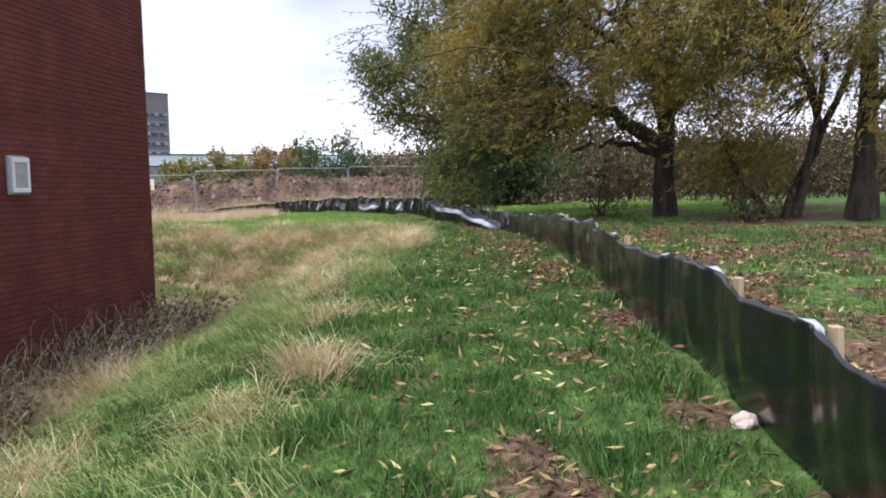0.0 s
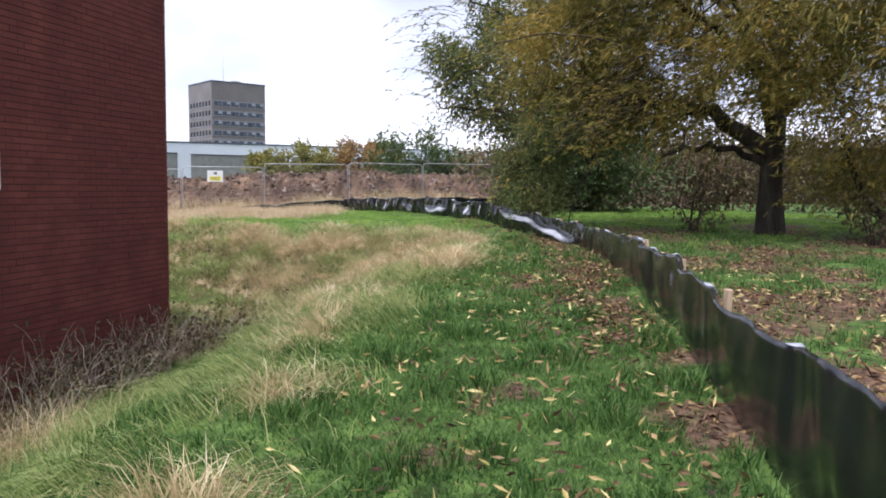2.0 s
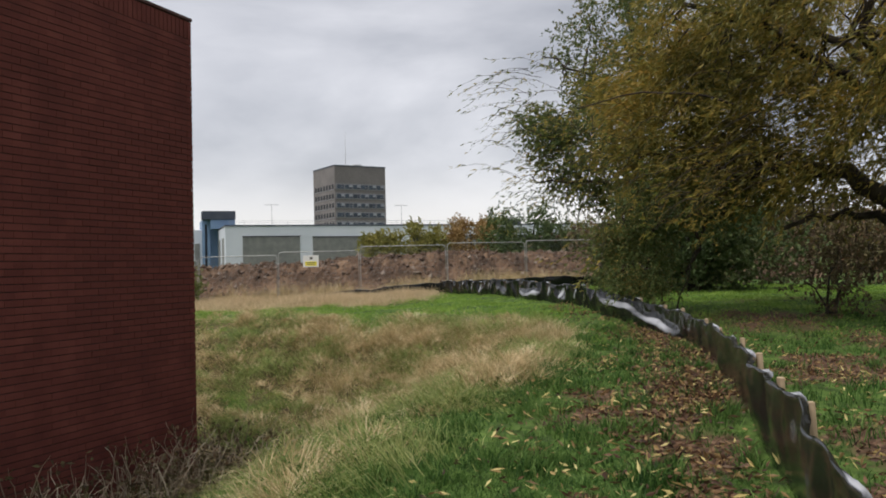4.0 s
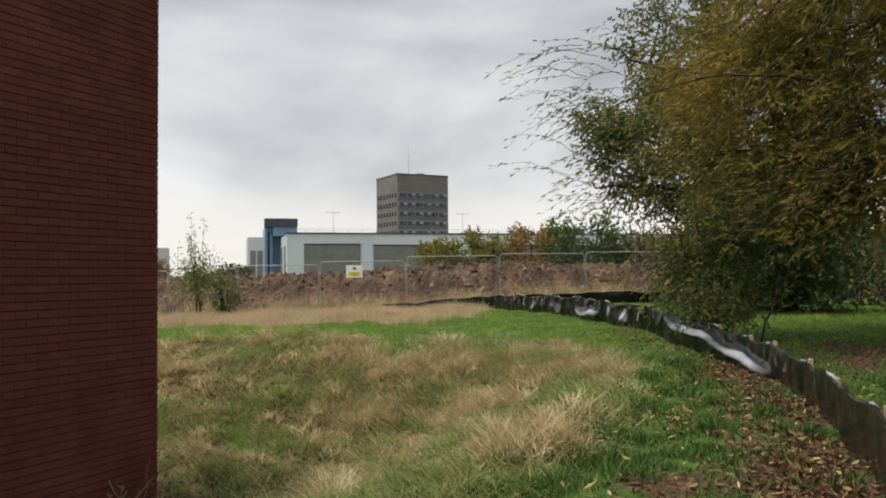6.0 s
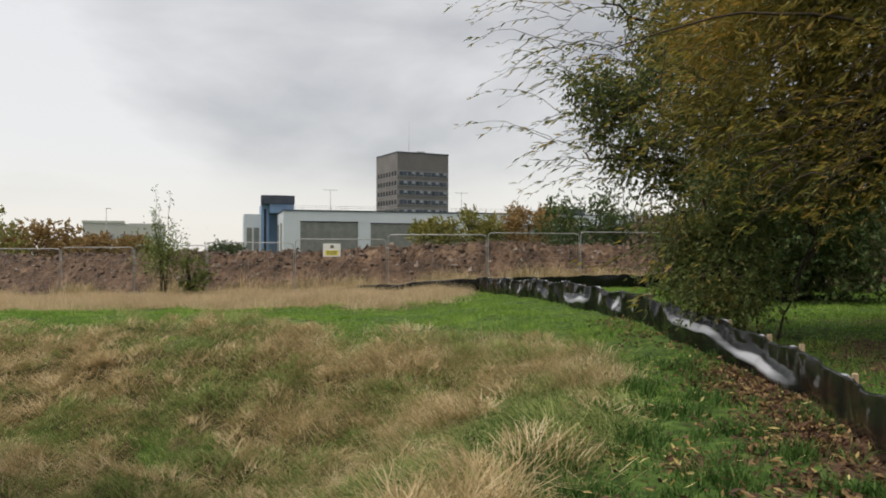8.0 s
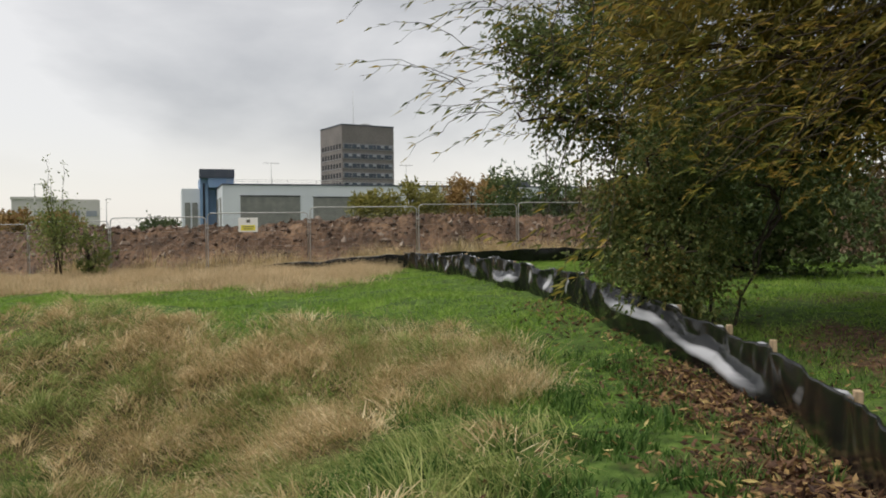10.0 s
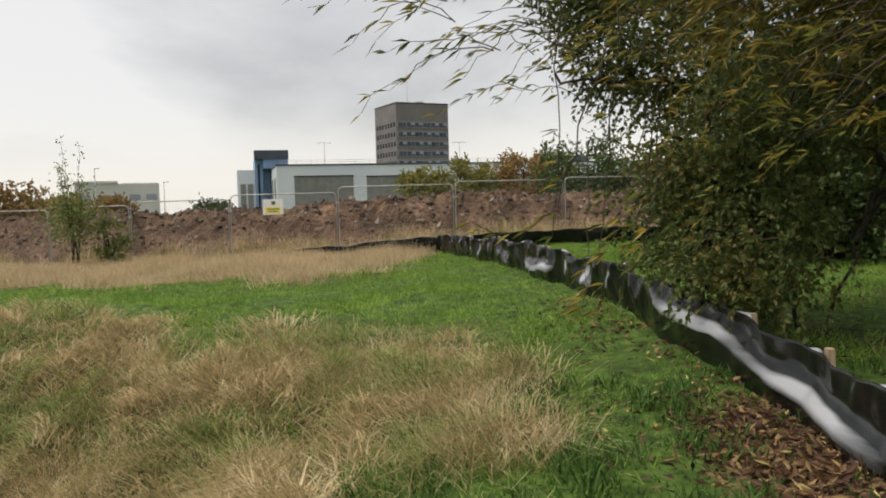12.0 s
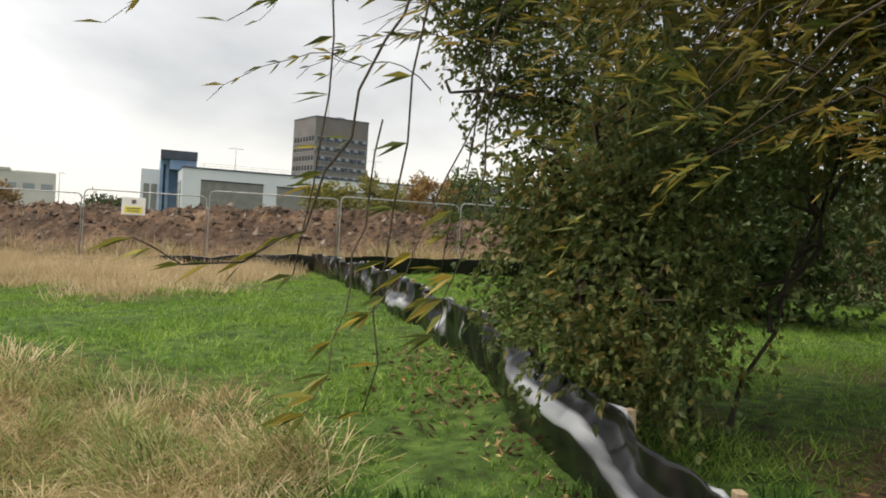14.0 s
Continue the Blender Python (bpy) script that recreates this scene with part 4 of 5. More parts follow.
def build_sapling_top():
    rng = np.random.default_rng(42)
    r = random.Random(42)
    x, y = -6.75, 35.8
    s = empty("sapling", (x, y, float(H(x, y))))
    tagged(s, "young green sapling with a bare leader in the rough grass", "tree")
    bm = bmesh.new()
    P = []
    for k in range(9):
        tall = k in (2, 6)
        e = ((-0.28 if k == 2 else 0.12) if tall else r.uniform(-0.5, 0.45), r.uniform(-0.3, 0.3), r.uniform(3.6, 4.0) if tall else r.uniform(2.1, 3.1))
        pts = bent((0.03 * k - 0.1, 0, 0), e, 0.1, 8, r, 0.04)
        tube(bm, pts, [0.016 * (1 - 0.08 * i) for i in range(9)], 4)
        P += [Vector(p) + Vector((r.gauss(0, 0.06), r.gauss(0, 0.06), r.gauss(0, 0.08))) for p in pts[4:] for _ in range(8)]
    P += [Vector((r.gauss(0, 0.42), r.gauss(0, 0.36), r.gauss(1.45, 0.42))) for _ in range(2300)]
    part("trunk", bm, M_TWIG, s)
    P = np.array([tuple(p) for p in P])
    V, F = leaf_cloud(rng, P, rng.normal(size=P.shape) + np.array([0, 0, 0.4]), 0.1, 0.05)
    tri_mesh("crown", V, F, M_SAPLING, s)


build_sapling_top()


def build_tree(name, base, label, trunks, limbs, blobs, material, leaf, per_twig, spread, wind, hang, twig_len, seed, twig_count=90, aspect=0.2):
    """Tree with tapered trunk, bowed limbs, thin branches into each clump and a crown of single leaves."""
    t = empty(name, (base[0], base[1], float(H(*base))))
    tagged(t, label, "tree")
    o = Vector(t.matrix_world.translation)
    r = random.Random(seed)
    rng = np.random.default_rng(seed)
    bm = bmesh.new()
    for pts, r0, r1 in trunks:
        n = len(pts) - 1
        fine = [Vector(pts[0])]
        for a, b in zip(pts, pts[1:]):
            for k in range(1, 4):
                fine.append(Vector(a).lerp(Vector(b), k / 3) + Vector((r.uniform(-1, 1), r.uniform(-1, 1), 0)) * 0.04)
        m = len(fine)
        tube(bm, [p - o for p in fine], [(r0 + (r1 - r0) * k / (m - 1)) * (1 + 0.35 * max(0, 1 - k / 2)) * r.uniform(0.94, 1.06) for k in range(m)], 12)
    part("trunk", bm, M_BARK, t, "dark furrowed trunk")
    ends = []
    for a, b, sag, r0, r1 in limbs:
        bm = bmesh.new()
        pts = bent(a, b, sag, 9, r, 0.09)
        tube(bm, [p - o for p in pts], [r0 + (r1 - r0) * k / 9 for k in range(10)], 8)
        part("limb", bm, M_BARK, t, "thick bowed limb")
        ends += pts[3:]
    P, D = crown_points(rng, blobs, per_twig, spread, wind, hang, twig_len)
    keep = P[:, 2] > H(P[:, 0], P[:, 1]) + 0.12
    P, D = P[keep], D[keep]
    bm = bmesh.new()
    for k in range(twig_count):
        e = Vector(P[r.randrange(len(P))])
        a = min(ends, key=lambda q: (q - e).length)
        pts = bent(a, e, 0.08 * (a - e).length, 6, r, 0.07)
        tube(bm, [p - o for p in pts], [0.026 * (1 - 0.14 * i) for i in range(7)], 4)
    tagged(part("branchwork", bm, M_TWIG, t, "thin crooked branches"), kind="stuff")
    V, F = leaf_cloud(rng, P - np.array(o), D, leaf, leaf * aspect, 0.15)
    tri_mesh("crown", V, F, material, t)
    return t


build_tree("willow_tree", (11.5, 17.6), "large old willow with yellowing leaves and a spreading crown",
           [([(11.5, 17.6, 0.6), (11.5, 17.6, 2.4), (11.6, 17.7, 4.0), (11.9, 17.9, 6.5), (12.0, 18.0, 8.2)], 0.26, 0.12)],
           [((11.4, 17.6, 2.6), (8.4, 18.0, 3.4), 0.45, 0.21, 0.07), ((11.5, 17.6, 2.9), (9.4, 16.0, 5.4), 0.3, 0.15, 0.05), ((11.5, 17.7, 3.2), (13.8, 16.4, 5.6), 0.3, 0.16, 0.06),
            ((11.6, 17.7, 4.2), (10.0, 19.5, 7.0), 0.2, 0.12, 0.05), ((11.3, 17.6, 2.4), (9.2, 18.2, 2.5), 0.3, 0.09, 0.04), ((11.6, 17.8, 4.0), (7.2, 17.6, 6.4), 0.4, 0.12, 0.04)],
           [((11.2, 17.2, 6.4), (4.4, 3.6, 2.6), 270, 20), ((7.7, 18.9, 5.0), (1.6, 1.4, 1.6), 80, 20), ((9.4, 19.6, 5.4), (2.1, 1.8, 2.2), 110, 20), ((10.2, 18.6, 3.6), (1.5, 1.1, 0.7), 36, 14), ((12.6, 15.6, 4.0), (1.8, 1.4, 0.8), 40, 14), ((11.0, 15.9, 4.7), (1.9, 1.0, 1.4), 70, 15), ((11.9, 16.0, 3.0), (1.1, 0.7, 0.8), 20, 11), ((9.0, 17.8, 3.6), (1.3, 1.0, 0.6), 22, 12)],
           M_WILLOW, 0.15, 9, 0.22, (-0.75, -0.1, 0), 0.45, 0.7, 51, 210, 0.22)

build_tree("oak_tree", (10.5, 27.6), "tall dark oak with a ragged crown behind the willow",
           [([(10.5, 27.6, 0.6), (10.3, 27.5, 3.0), (9.8, 27.5, 6.0), (9.2, 27.5, 9.5)], 0.2, 0.08)],
           [((10.3, 27.5, 3.4), (6.3, 27.3, 4.3), 0.4, 0.08, 0.02), ((10.1, 27.5, 4.4), (6.0, 27.4, 5.8), 0.3, 0.08, 0.02), ((9.8, 27.5, 6.0), (6.6, 27.4, 8.0), 0.3, 0.07, 0.02),
            ((9.6, 27.5, 6.6), (11.6, 26.6, 9.0), 0.3, 0.07, 0.02)],
           [((8.2, 27.4, 5.4), (1.9, 1.4, 2.0), 130, 22), ((9.0, 27.5, 8.3), (2.1, 1.5, 1.9), 90, 20), ((6.6, 27.3, 6.0), (0.8, 0.8, 0.8), 22, 16), ((10.2, 27.0, 4.2), (1.8, 1.2, 1.4), 70, 18)],
           M_OAK, 0.095, 8, 0.22, (-0.2, 0, 0), 0.2, 0.4, 52, 70, 0.62)

build_tree("oak_shrub", (7.5, 19.8), "low dark green oak shrub drooping over the sheet fence",
           [([(7.5, 19.8, 0.6), (7.35, 19.6, 1.4), (7.2, 19.5, 2.2), (7.4, 19.6, 3.2)], 0.022, 0.012), ([(7.6, 19.7, 0.6), (7.9, 19.6, 1.6), (8.3, 19.6, 2.8)], 0.018, 0.01)],
           [((7.35, 19.6, 1.4), (6.6, 19.2, 1.9), 0.15, 0.02, 0.008), ((7.25, 19.55, 1.9), (6.5, 19.9, 2.6), 0.15, 0.02, 0.008), ((7.9, 19.6, 1.6), (8.6, 19.4, 3.0), 0.2, 0.02, 0.008)],
           [((6.9, 19.9, 2.15), (0.74, 0.7, 0.66), 76, 20), ((6.65, 19.0, 1.66), (0.34, 0.3, 0.24), 16, 14), ((6.95, 19.3, 1.45), (0.4, 0.3, 0.4), 16, 12), ((8.1, 19.7, 3.3), (1.4, 1.1, 0.7), 80, 18)],
           M_OAK, 0.054, 14, 0.2, (-0.2, 0, 0), 0.25, 0.4, 54, 60, 0.62)

build_tree("willow_tree", (13.6, 15.9), "leaning many-stemmed willow with low sweeping branches",
           [([(13.6, 15.9, 0.6), (13.9, 15.9, 1.5), (14.6, 15.8, 2.8), (15.6, 15.5, 5.2)], 0.13, 0.07), ([(13.4, 16.0, 0.6), (13.1, 16.1, 1.2), (12.6, 16.4, 1.9), (12.4, 16.6, 3.0)], 0.1, 0.05),
            ([(13.8, 15.8, 0.6), (14.0, 15.6, 2.0), (14.3, 15.3, 4.6)], 0.11, 0.06), ([(15.0, 15.0, 0.6), (15.1, 15.0, 2.6), (15.2, 15.0, 6.0)], 0.3, 0.15)],
           [((14.6, 15.8, 2.8), (12.6, 14.6, 4.6), 0.3, 0.1, 0.04), ((15.1, 15.0, 3.2), (16.8, 13.0, 5.4), 0.3, 0.13, 0.05), ((14.1, 15.5, 3.6), (13.6, 17.5, 5.6), 0.3, 0.1, 0.04)],
           [((14.6, 14.6, 6.0), (3.6, 3.0, 2.4), 190, 20), ((13.2, 16.6, 2.2), (1.3, 0.9, 0.7), 40, 14), ((15.6, 13.2, 3.4), (1.8, 1.4, 1.0), 40, 12)],
           M_WILLOW, 0.15, 9, 0.24, (-0.75, -0.1, 0), 0.5, 0.7, 53, 90, 0.22)


def build_hanging_branches():
    """Whippy willow branches that hang over the path, with single leaves streaming in the wind."""
    rng = np.random.default_rng(61)
    r = random.Random(61)
    t = empty("willow_branch", (6.6, 17.4, 5.6))
    tagged(t, "drooping willow branches with sparse yellow leaves over the path", "branch")
    o = Vector(t.matrix_world.translation)
    bm = bmesh.new()
    P, D = [], []
    tube(bm, [p - o for p in bent((8.0, 17.4, 4.6), (5.0, 17.8, 4.5), 0.3, 8, r, 0.05)], [0.024 - 0.0022 * k for k in range(9)], 6)
    for k in range(125):
        a = Vector((r.uniform(4.4, 6.8), r.uniform(16.9, 19.8), r.uniform(3.0, 5.6)))
        ln = r.uniform(0.5, 1.5)
        e = a + Vector((-ln * r.uniform(0.6, 1.1), r.uniform(-0.4, 0.3), -ln * r.uniform(-0.35, 0.55)))
        pts = bent(a, e, 0.13 * ln, 9, r, 0.03)
        tube(bm, [p - o for p in pts], [0.0042 - 0.0003 * i for i in range(10)], 4)
        for j in range(2, 10):
            for _ in range(r.choice((0, 1, 1, 2, 3))):
                P.append(tuple(pts[j] - o))
                D.append((r.uniform(-1.2, -0.4), r.uniform(-0.5, 0.3), r.uniform(-0.7, 0.2)))
    for a, mid, e in (((5.35, 17.9, 4.6), (5.12, 17.5, 3.2), (5.02, 17.2, 1.95)), ((5.6, 17.6, 4.5), (5.42, 17.3, 2.9), (5.28, 17.2, 1.5)), ((5.45, 17.5, 3.2), (5.05, 17.2, 2.1), (4.55, 17.0, 2.05))):
        pts = bent(a, mid, 0.05, 7, r, 0.03) + bent(mid, e, -0.08, 7, r, 0.03)[1:]
        tube(bm, [p - o for p in pts], [0.006 - 0.00025 * i for i in range(len(pts))], 5)
        for j in range(5, len(pts)):
            for _ in range(2):
                P.append(tuple(pts[j] - o))
                D.append((r.uniform(-1.2, -0.4), r.uniform(-0.4, 0.3), r.uniform(-0.5, 0.1)))
    # low strands that end in tufts of yellow leaves
    for k in range(4):
        a = Vector((r.uniform(5.1, 5.8), r.uniform(17.0, 17.9), r.uniform(2.5, 3.4)))
        e = Vector((a.x - r.uniform(0.15, 0.5), r.uniform(16.7, 17.3), r.uniform(1.55, 1.9)))
        pts = bent(a, e, -0.12, 10, r, 0.02)
        tube(bm, [p - o for p in pts], [0.004 - 0.00025 * i for i in range(11)], 4)
        for j in (7, 8, 9, 10, 10):
            for _ in range(3):
                P.append(tuple(pts[j] - o))
                D.append((r.uniform(-1.2, -0.3), r.uniform(-0.4, 0.3), r.uniform(-0.6, 0.05)))
    tagged(part("twig_mass", bm, M_TWIG, t, "thin brown whippy twigs"), kind="stuff")
    P, D = np.array(P), np.array(D)
    V, F = leaf_cloud(rng, P, D, 0.115, 0.019, 0.15)
    tri_mesh("leaves", V, F, M_WILLOW_NEAR, t, "narrow pointed yellowing leaves")
    # fuller curtain towards the trunk
    c = empty("willow_branch", (8.0, 17.0, 5.0))
    tagged(c, "curtain of olive willow leaves with bright yellow-green tips", "branch")
    oc = np.array(c.matrix_world.translation)
    P, D = crown_points(rng, [((7.1, 17.6, 3.05), (1.3, 0.8, 0.7), 34, 4), ((7.9, 17.4, 4.3), (1.4, 1.1, 0.9), 34, 5), ((9.0, 17.0, 3.0), (1.0, 0.8, 0.7), 18, 4)], 7, 0.1, (-1.3, -0.1, 0), 0.12, 0.45)
    V, F = leaf_cloud(rng, P - oc, D, 0.095, 0.015, 0.12)
    tri_mesh("leaves", V, F, M_WILLOW, c, "narrow olive willow leaves")
    PS, DS = crown_points(rng, [((7.0, 17.3, 2.85), (1.2, 0.7, 0.6), 20, 1), ((7.4, 17.2, 3.6), (1.4, 0.8, 0.7), 24, 1), ((6.2, 17.6, 2.5), (0.5, 0.5, 0.4), 6, 1)], 9, 0.05, (-1.6, -0.1, 0), 0.1, 0.3)
    V, F = leaf_cloud(rng, PS - oc, DS, 0.11, 0.017, 0.1)
    tri_mesh("leaves", V, F, M_WILLOW_NEAR, c, "bright yellow-green willow leaves at the branch tips")
    P = np.concatenate([P, PS, PS, PS])
    bm = bmesh.new()
    for k in range(80):
        e = Vector(P[r.randrange(len(P))]) - Vector(oc)
        tube(bm, bent((e.x + r.uniform(0.5, 1.4), e.y + r.uniform(-0.1, 0.4), e.z + r.uniform(0.2, 0.9)), e, 0.12, 6, r, 0.04), [0.008 - 0.001 * i for i in range(7)], 4)
    tagged(part("twig_mass", bm, M_TWIG, c, "thin brown whippy twigs"), kind="stuff")


build_hanging_branches()


def build_hedge(name, pts, height, depth, material, label, seed, per_m=420, leaf=0.16):
    """Ragged thicket along a line: bare stems with leaf clumps."""
    rng = np.random.default_rng(seed)
    h = empty(name, (*pts[0], float(H(*pts[0]))))
    tagged(h, label, "hedge", kind="stuff")
    o = np.array(h.matrix_world.translation)
    s, q, d = along_curve(pts, 0.05)
    n = int(per_m * d[-1])
    k = rng.integers(0, len(q), n)
    clump = np.sin(q[k, 0] * 1.3) * 0.3 + np.sin(q[k, 1] * 2.1 + 1) * 0.25 + 0.75
    z = rng.random(n) ** 0.8
    P = np.stack([q[k, 0] + rng.normal(size=n) * depth, q[k, 1] + rng.normal(size=n) * depth, H(q[k, 0], q[k, 1]) + 0.05 + z * height * (0.6 + 0.4 * clump) * rng.uniform(0.7, 1.1, n)], 1)
    V, F = leaf_cloud(rng, P - o, rng.normal(size=(n, 3)), leaf, leaf * 0.55)
    tri_mesh("leaves", V, F, material, h)
    r = random.Random(seed)
    bm = bmesh.new()
    for _ in range(int(3 * d[-1])):
        x, y = q[r.randrange(len(q))]
        b = Vector((x + r.gauss(0, depth * 0.6), y + r.gauss(0, depth * 0.6), float(H(x, y)))) - Vector(o)
        tube(bm, bent(b, b + Vector((r.uniform(-1, 1), r.uniform(-1, 1), height * r.uniform(0.5, 1.05))), 0.2, 5, r, 0.12), [0.04 - 0.005 * i for i in range(6)], 4)
    part("stems", bm, M_TWIG, h)


build_hedge("thicket", [(10.5, 34.0), (14, 32.5), (18, 30.5), (23, 27), (29, 21), (34, 12)], 3.6, 0.9, M_BROWN_HEDGE, "brown leafless bramble thicket behind the trees", 71, per_m=1300)
build_hedge("far_woods", [(22, 78), (34, 70), (48, 58), (62, 40), (70, 20), (72, -5)], 5.2, 2.5, M_BROWN_HEDGE, "far brown and olive woodland edge", 72, per_m=560, leaf=0.6)
build_bush("bush", (10.4, 26.0), (4.8, 3.0, 3.6), M_GREEN_BUSH, "dense dark evergreen bush behind the oak", n=16000, leaf=0.12, seed=75, clumps=70)
build_bush("bush", (12.4, 15.6), (1.8, 1.2, 1.1), M_BROWN_HEDGE, "low reddish brown shrub beneath the willow", n=1200, leaf=0.07, seed=73)
build_bush("bush", (10.0, 18.2), (1.8, 1.4, 1.5), M_BROWN_HEDGE, "brown twiggy shrub beneath the oak", n=1300, leaf=0.07, seed=74)


# ---- low growth ----
def scatter(rng, n, lo, hi, weight):
    x, y = rng.uniform(lo[0], hi[0], n), rng.uniform(lo[1], hi[1], n)
    k = rng.random(n) < weight(x, y)
    return x[k], y[k]


def clear_of_wall(x, y):
    px, py = x - CORNER.x, y - CORNER.y
    a, o = px * ALONG.x + py * ALONG.y, px * OUT.x + py * OUT.y
    return ~((a > -0.02) & (o < 0.03))


def seen_side(x, y):
    return clear_of_wall(x, y) & (np.abs(fence_gap(x, y) + 0.02) > 0.028)


def build_grass():
    rng = np.random.default_rng(81)
    tuft = lambda x, y: np.clip(0.5 + 0.6 * wob(x, y, 2.6, 3.0) + 0.4 * wob(x, y, 6.0, 1.0), 0.2, 1)
    # short green grass near the path
    x, y = scatter(rng, 590000, (-4, 1.0), (10.5, 18.5), lambda x, y: seen_side(x, y) * tuft(x, y) * (1 - dryness(x, y)) * (1 - 0.85 * litterness(x, y)) * np.where(fence_gap(x, y) > 0, 0.4, 1.0) * (1 - 0.5 * sm(11, 18, y)))
    V, F = blades(rng, x, y, 0.05 + 0.13 * tuft(x, y) ** 2, 0.0095 + 0.0004 * np.maximum(0, y - 6), 0.6)
    g = tri_mesh("lawn_grass", V, F, M_GRASS, None)
    tagged(g, "short bright green grass along the path", "grass", kind="stuff")
    # low undergrass that fills the sward beside the path
    x, y = scatter(rng, 330000, (-1.6, 2.2), (5.2, 9.5), lambda x, y: seen_side(x, y) * (1 - 0.9 * litterness(x, y)) * (fence_gap(x, y) < 0) * sm(-1.6, -0.6, uv(x, y)[0]))
    V, F = spears(rng, x, y, 0.06, 0.011, 0.9)
    tagged(tri_mesh("under_grass", V, F, M_GRASS, None), "short dense undergrass along the path", "grass", kind="stuff")
    # taller grass farther off
    x, y = scatter(rng, 720000, (-16, 15), (16, 37), lambda x, y: seen_side(x, y) * sm(15, 18.5, y) * (1 - dryness(x, y)) * (1 - 0.85 * litterness(x, y)) * np.clip(0.6 + 0.5 * wob(x, y, 1.3, 3.0), 0.15, 1))
    V, F = spears(rng, x, y, 0.1 + 0.035 * wob(x, y, 0.8) + 0.035 * wob(x, y, 3.0), 0.014 + 0.0006 * (y - 15), 1.0)
    tagged(tri_mesh("meadow_grass", V, F, M_MEADOW, None), "green meadow grass on the level ground", "grass", kind="stuff")
    # pale long grass on the slope, combed over in swathes
    x, y = scatter(rng, 300000, (-9, -0.5), (5, 21), lambda x, y: seen_side(x, y) * sm(-0.4, -1.4, uv(x, y)[0]) * (1 - 0.4 * dryness(x, y)) * np.clip(0.5 + 0.75 * wob(x, y, 1.6, 5.0), 0.05, 1) * (uv(x, y)[1] < 20))
    V, F = blades(rng, x, y, 0.21 + 0.09 * wob(x, y, 1.1), 0.008, 1.5, heading=2.9 + 1.3 * wob(x, y, 0.7, 2.0))
    tagged(tri_mesh("slope_grass", V, F, M_LONG, None), "long pale green grass bent over the slope", "grass", kind="stuff")
    # dry tussocks: domes of blades combed over to one side, on a loose grid in the hollow and scattered farther off
    gx, gy = np.meshgrid(np.arange(-12, 6.5, 0.4), np.arange(2, 24, 0.4))
    gx, gy = (gx + rng.uniform(-0.19, 0.19, gx.shape)).ravel(), (gy + rng.uniform(-0.19, 0.19, gy.shape)).ravel()
    k = seen_side(gx, gy) & (rng.random(len(gx)) < 1.05 * sm(0.15, 0.55, dryness(gx, gy)))
    cx, cy = gx[k], gy[k]
    per, n = 170, 170 * len(cx)
    rp = lambda v: np.repeat(v, per)
    sp = rng.uniform(0.11, 0.25, len(cx))
    x, y = rp(cx) + rng.normal(size=n) * rp(sp), rp(cy) + rng.normal(size=n) * rp(sp)
    side = rp(2.8 + 1.9 * wob(cx, cy, 0.8, 1.5) + rng.normal(size=len(cx)) * 0.6)
    ox, oy = (x - rp(cx)) / rp(sp), (y - rp(cy)) / rp(sp)
    lean_to = np.arctan2(oy + 0.8 * np.sin(side), ox + 0.8 * np.cos(side))
    hgt = rp(0.14 + 0.13 * rng.random(len(cx)) ** 2)
    mound = rp(0.04 + 0.26 * rng.random(len(cx)) ** 1.3) * np.exp(-0.5 * (ox ** 2 + oy ** 2))
    green = rp(rng.random(len(cx)) + 0.25 * wob(cx, cy, 0.7, 4.0) < 0.3)
    V, F = blades(rng, x, y, hgt, 0.0062 + 0.0004 * np.maximum(0, y - 10), 1.9, heading=lean_to, base=H(x, y) - 0.02 + mound)
    ok = seen_side(x, y)
    for pick, material, name, words in ((ok & ~green, M_DRY, "dry_grass", "dry straw-coloured tussock grass in the hollow"), (ok & green, M_LONG, "green_tussocks", "pale green tussock grass in the hollow")):
        tagged(tri_mesh(name, V[pick], F[:int(pick.sum())], material, None), words, "grass", kind="stuff")
    # pale standing straw before the site fencing
    x, y = scatter(rng, 340000, (-18, 24), (7, 37), lambda x, y: seen_side(x, y) * sm(0.2, 0.7, dryness(x, y)) * np.clip(0.6 + 0.5 * wob(x, y, 1.1, 2.0), 0.1, 1))
    V, F = spears(rng, x, y, 0.31 + 0.1 * wob(x, y, 0.8, 2.5) + 0.06 * sm(31, 35, y), 0.015, 0.7)
    tagged(tri_mesh("straw_grass", V, F, M_STRAW, None), "pale pinkish straw standing before the site fencing", "grass", kind="stuff")
    # seed stalks standing above the dry grass
    x, y = scatter(rng, 7000, (-14, 1), (6, 37), lambda x, y: seen_side(x, y) * dryness(x, y) * np.clip(0.4 + 0.6 * wob(x, y, 0.9, 3.0), 0, 1) * np.where(y > 25, 1.0, 0.35))
    V, F = blades(rng, x, y, np.where(y > 25, 0.36, 0.5), 0.005 + 0.0003 * np.maximum(0, y - 8), 0.6)
    tagged(tri_mesh("grass_stalks", V, F, M_DRY, None), "thin dry grass stalks above the tussocks", "grass", kind="stuff")
    # dry weeds at the foot of the soil heap
    x, y = scatter(rng, 60000, (-14, 34.8), (16, 39.5), lambda x, y: (y > 35.5 + 0.14 * np.abs(x - 4)) * np.clip(0.25 + 0.9 * wob(x, y, 0.7, 6.0), 0, 1) * np.where(x < 3, 0.6, 1.0))
    V, F = blades(rng, x, y, 0.7 + 0.25 * wob(x, y, 0.9, 1.0), 0.016, 0.45)
    tagged(tri_mesh("dry_weeds", V, F, M_DRY, None), "tall dry weeds at the foot of the soil heap", "weeds", kind="stuff")
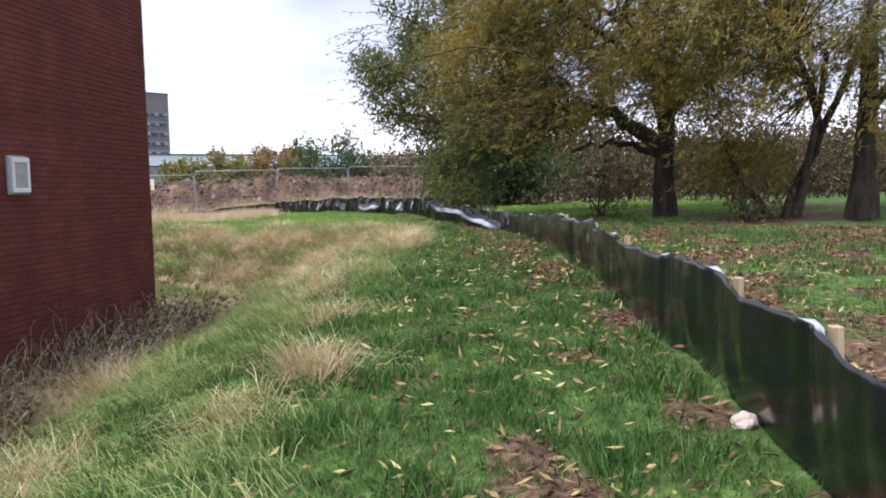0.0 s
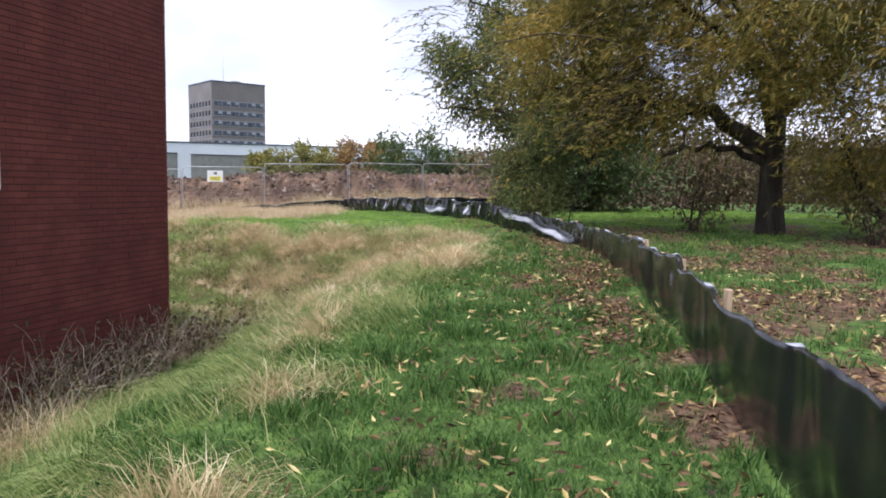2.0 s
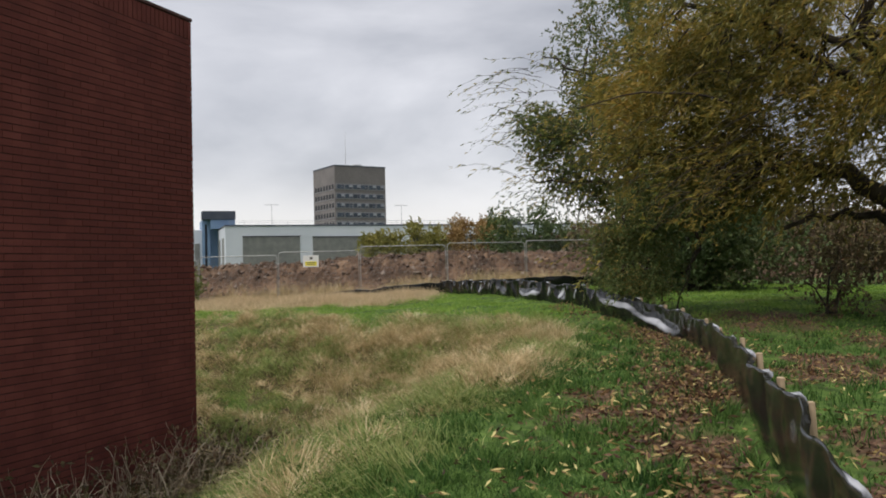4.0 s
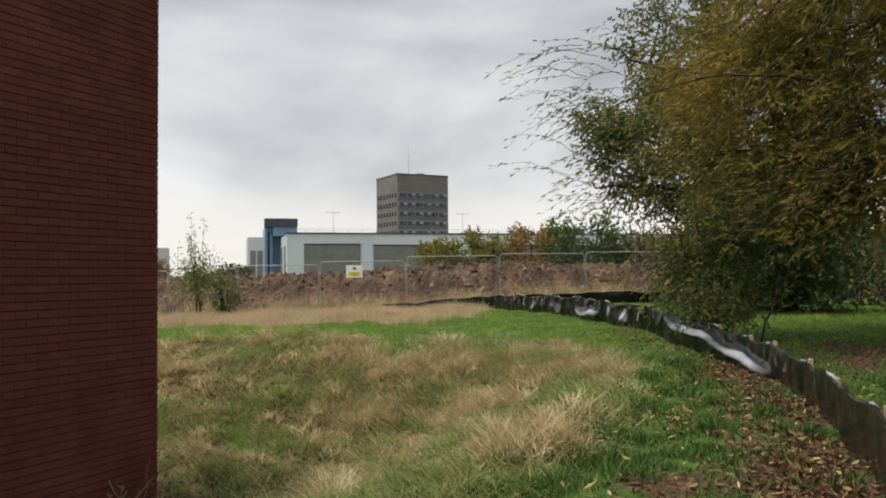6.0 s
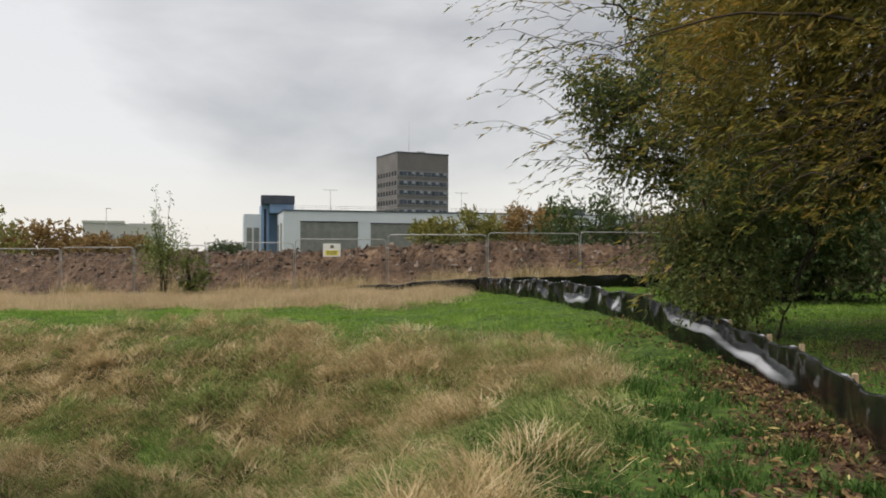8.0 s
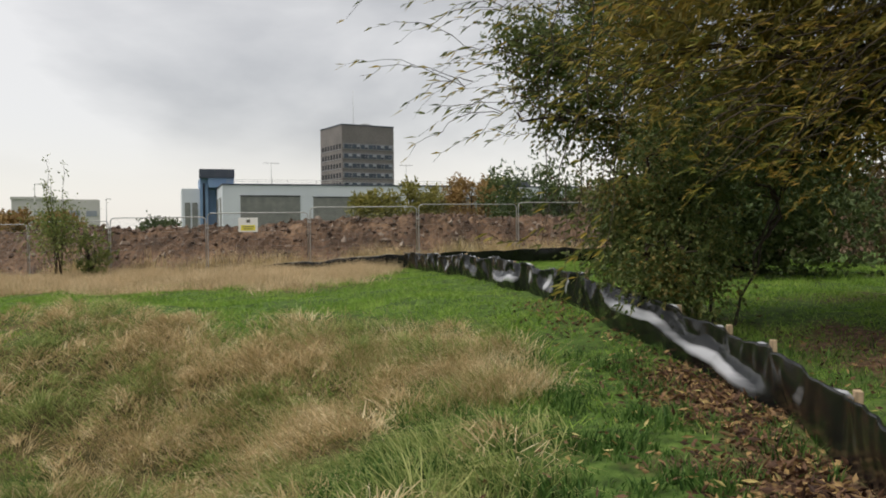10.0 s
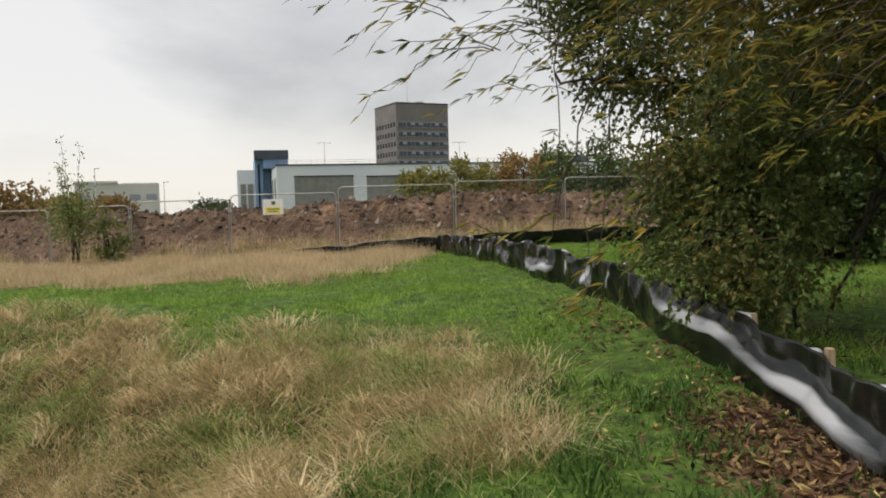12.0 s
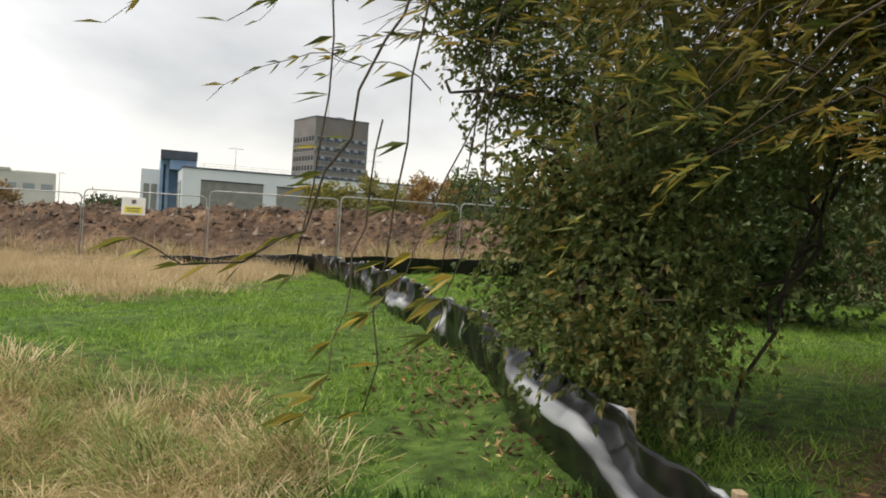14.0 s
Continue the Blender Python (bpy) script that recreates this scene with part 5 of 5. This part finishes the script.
    # fallen willow leaves
    x, y = scatter(rng, 170000, (-1.5, 0), (13, 24), lambda x, y: seen_side(x, y) * (0.03 + 0.75 * litterness(x, y)) * sm(-1.6, -0.4, uv(x, y)[0]) * (1 - sm(17, 22, uv(x, y)[1])))
    z = H(x, y) + rng.uniform(0.015, 0.075, len(x)) * (1 - 0.75 * litterness(x, y))
    D = np.stack([rng.normal(size=len(x)), rng.normal(size=len(x)), rng.normal(size=len(x)) * 0.4], 1)
    V, F = leaf_cloud(rng, np.stack([x, y, z], 1), D, 0.078, 0.024)
    tagged(tri_mesh("leaf_litter", V, F, M_LITTER, None), "fallen yellow and brown willow leaves on the grass", "leaves", kind="stuff")


build_grass()


def build_loose_leaves():
    rng = np.random.default_rng(87)
    x, y = scatter(rng, 12000, (-1.5, 2), (7, 20), lambda x, y: seen_side(x, y) * (0.35 + 0.65 * sm(0.0, 0.5, wob(x, y, 1.2, 4.4))) * sm(-1.3, -0.3, uv(x, y)[0]) * (1 - 0.6 * sm(12, 20, y)))
    z = H(x, y) + rng.uniform(0.03, 0.1, len(x))
    D = np.stack([rng.normal(size=len(x)), rng.normal(size=len(x)), rng.normal(size=len(x)) * 0.5], 1)
    V, F = leaf_cloud(rng, np.stack([x, y, z], 1), D, 0.08, 0.02)
    tagged(tri_mesh("yellow_leaves", V, F, M_YELLOW_LEAF, None), "scattered yellow willow leaves lying in the grass", "leaves", kind="stuff")
    x, y = scatter(rng, 130000, (2, 7), (7.2, 22), lambda x, y: seen_side(x, y) * np.exp(-((fence_gap(x, y) + 0.5 - 0.18 * sm(10, 13, y)) / 0.38) ** 2) * np.clip(0.2 + 0.4 * sm(10, 13, y) + 0.6 * wob(x, y, 0.9, 1.3) + 0.4 * wob(x, y, 4.0, 0.3), 0, 1) * (1 - 0.88 * sm(16.8, 18.6, y)))
    z = H(x, y) + rng.uniform(0.01, 0.045, len(x))
    D = np.stack([rng.normal(size=len(x)), rng.normal(size=len(x)), rng.normal(size=len(x)) * 0.45], 1)
    V, F = leaf_cloud(rng, np.stack([x, y, z], 1), D, 0.075, 0.03)
    tagged(tri_mesh("leaf_drift", V, F, M_LITTER, None), "drift of brown leaves along the foot of the sheet fence", "leaves", kind="stuff")


build_loose_leaves()


def build_tussock(x, y, n, h, spread, seed, label, material):
    rng = np.random.default_rng(seed)
    z = float(H(x, y))
    px, py = rng.normal(size=n) * spread, rng.normal(size=n) * spread
    a = np.arctan2(py, px) + rng.normal(size=n) * 0.5
    V, F = blades(rng, px, py, h, 0.0055, 1.3, base=H(x + px, y + py) - z - 0.02)
    V[:, 2:, 0] += (np.cos(a) * 0.12 * h)[:, None] * np.array([0.6, 0.6, 1.6])
    V[:, 2:, 1] += (np.sin(a) * 0.12 * h)[:, None] * np.array([0.6, 0.6, 1.6])
    t = tri_mesh("grass_tussock", V, F, material)
    t.location = (x, y, z)
    tagged(t, label, "grass", kind="stuff")


for k, (x, y, n, h, sp) in enumerate([(0.75, 5.0, 300, 0.36, 0.11), (0.2, 4.4, 200, 0.28, 0.12), (1.15, 6.6, 220, 0.3, 0.14), (-0.9, 4.9, 260, 0.4, 0.14), (-2.6, 6.6, 420, 0.5, 0.2), (4.65, 17.2, 620, 0.4, 0.22),
                                      (3.6, 19.6, 900, 0.4, 0.34), (2.4, 20.2, 900, 0.42, 0.36), (1.0, 20.6, 700, 0.42, 0.34), (4.4, 18.6, 700, 0.36, 0.3), (2.8, 18.2, 700, 0.4, 0.3), (1.2, 19.0, 700, 0.45, 0.34), (-0.7, 8.5, 520, 0.6, 0.2), (-1.5, 9.5, 420, 0.6, 0.22), (-2.2, 8.6, 420, 0.55, 0.24)]):
    build_tussock(x, y, int(1.5 * n), h, sp, 90 + k, "dry straw-coloured grass tussock", M_DRY)


def build_brambles():
    """Dead grey-brown stems with seed heads at the foot of the brick wall."""
    r = random.Random(101)
    rng = np.random.default_rng(101)
    b = empty("dead_brambles", (-2.0, 11.0, float(H(-2.0, 11.0))))
    tagged(b, "dead brown bramble stems at the foot of the wall", "bramble", kind="stuff")
    o = Vector(b.matrix_world.translation)
    bm = bmesh.new()
    P = []
    for k in range(620):
        a, d = r.uniform(-0.2, 6.5), r.uniform(0.12, 1.3)
        p = CORNER + ALONG * a + OUT * d
        z = float(H(p.x, p.y))
        h = r.uniform(0.3, 0.95) * (1.15 - 0.4 * d)
        p0 = Vector((p.x, p.y, z - 0.03))
        p1 = p0 + Vector((r.uniform(-0.4, 0.4), r.uniform(-0.4, 0.4), h)) + OUT * 0.1
        pts = bent(p0, p1, 0.12, 5, r, 0.04)
        pts = [q + OUT * max(0.0, 0.06 - (q - CORNER).dot(OUT)) for q in pts]
        tube(bm, [q - o for q in pts], [0.007, 0.007, 0.006, 0.005, 0.0035, 0.0025], 3)
        for q in pts[2:]:
            for _ in range(r.choice((0, 1, 2))):
                P.append(tuple(q - o + Vector((r.gauss(0, 0.04), r.gauss(0, 0.04), r.gauss(0, 0.04))) + OUT * 0.05))
    part("stems", bm, M_BRAMBLE, b)
    P = np.array(P)
    V, F = leaf_cloud(rng, P, rng.normal(size=P.shape), 0.085, 0.04)
    tri_mesh("dead_leaves", V, F, M_BROWN_HEDGE, b)


build_brambles()


def build_stone(x, y, size, seed):
    bm = bmesh.new()
    bmesh.ops.create_icosphere(bm, subdivisions=3, radius=1.0)
    for v in bm.verts:
        k = 1 + 0.25 * noise.noise(v.co * 1.3 + Vector((seed, 0, 0))) + 0.08 * noise.noise(v.co * 4)
        v.co = Vector((v.co.x * k * size, v.co.y * k * size * 0.8, v.co.z * k * size * 0.75))
    s = part("stone", bm, M_STONE, None)
    s.location = (x, y, float(H(x, y)) + size * 0.4)
    tagged(s, "pale rounded stone beside the sheet fence", "stone")


build_stone(2.575, 3.28, 0.068, 1)
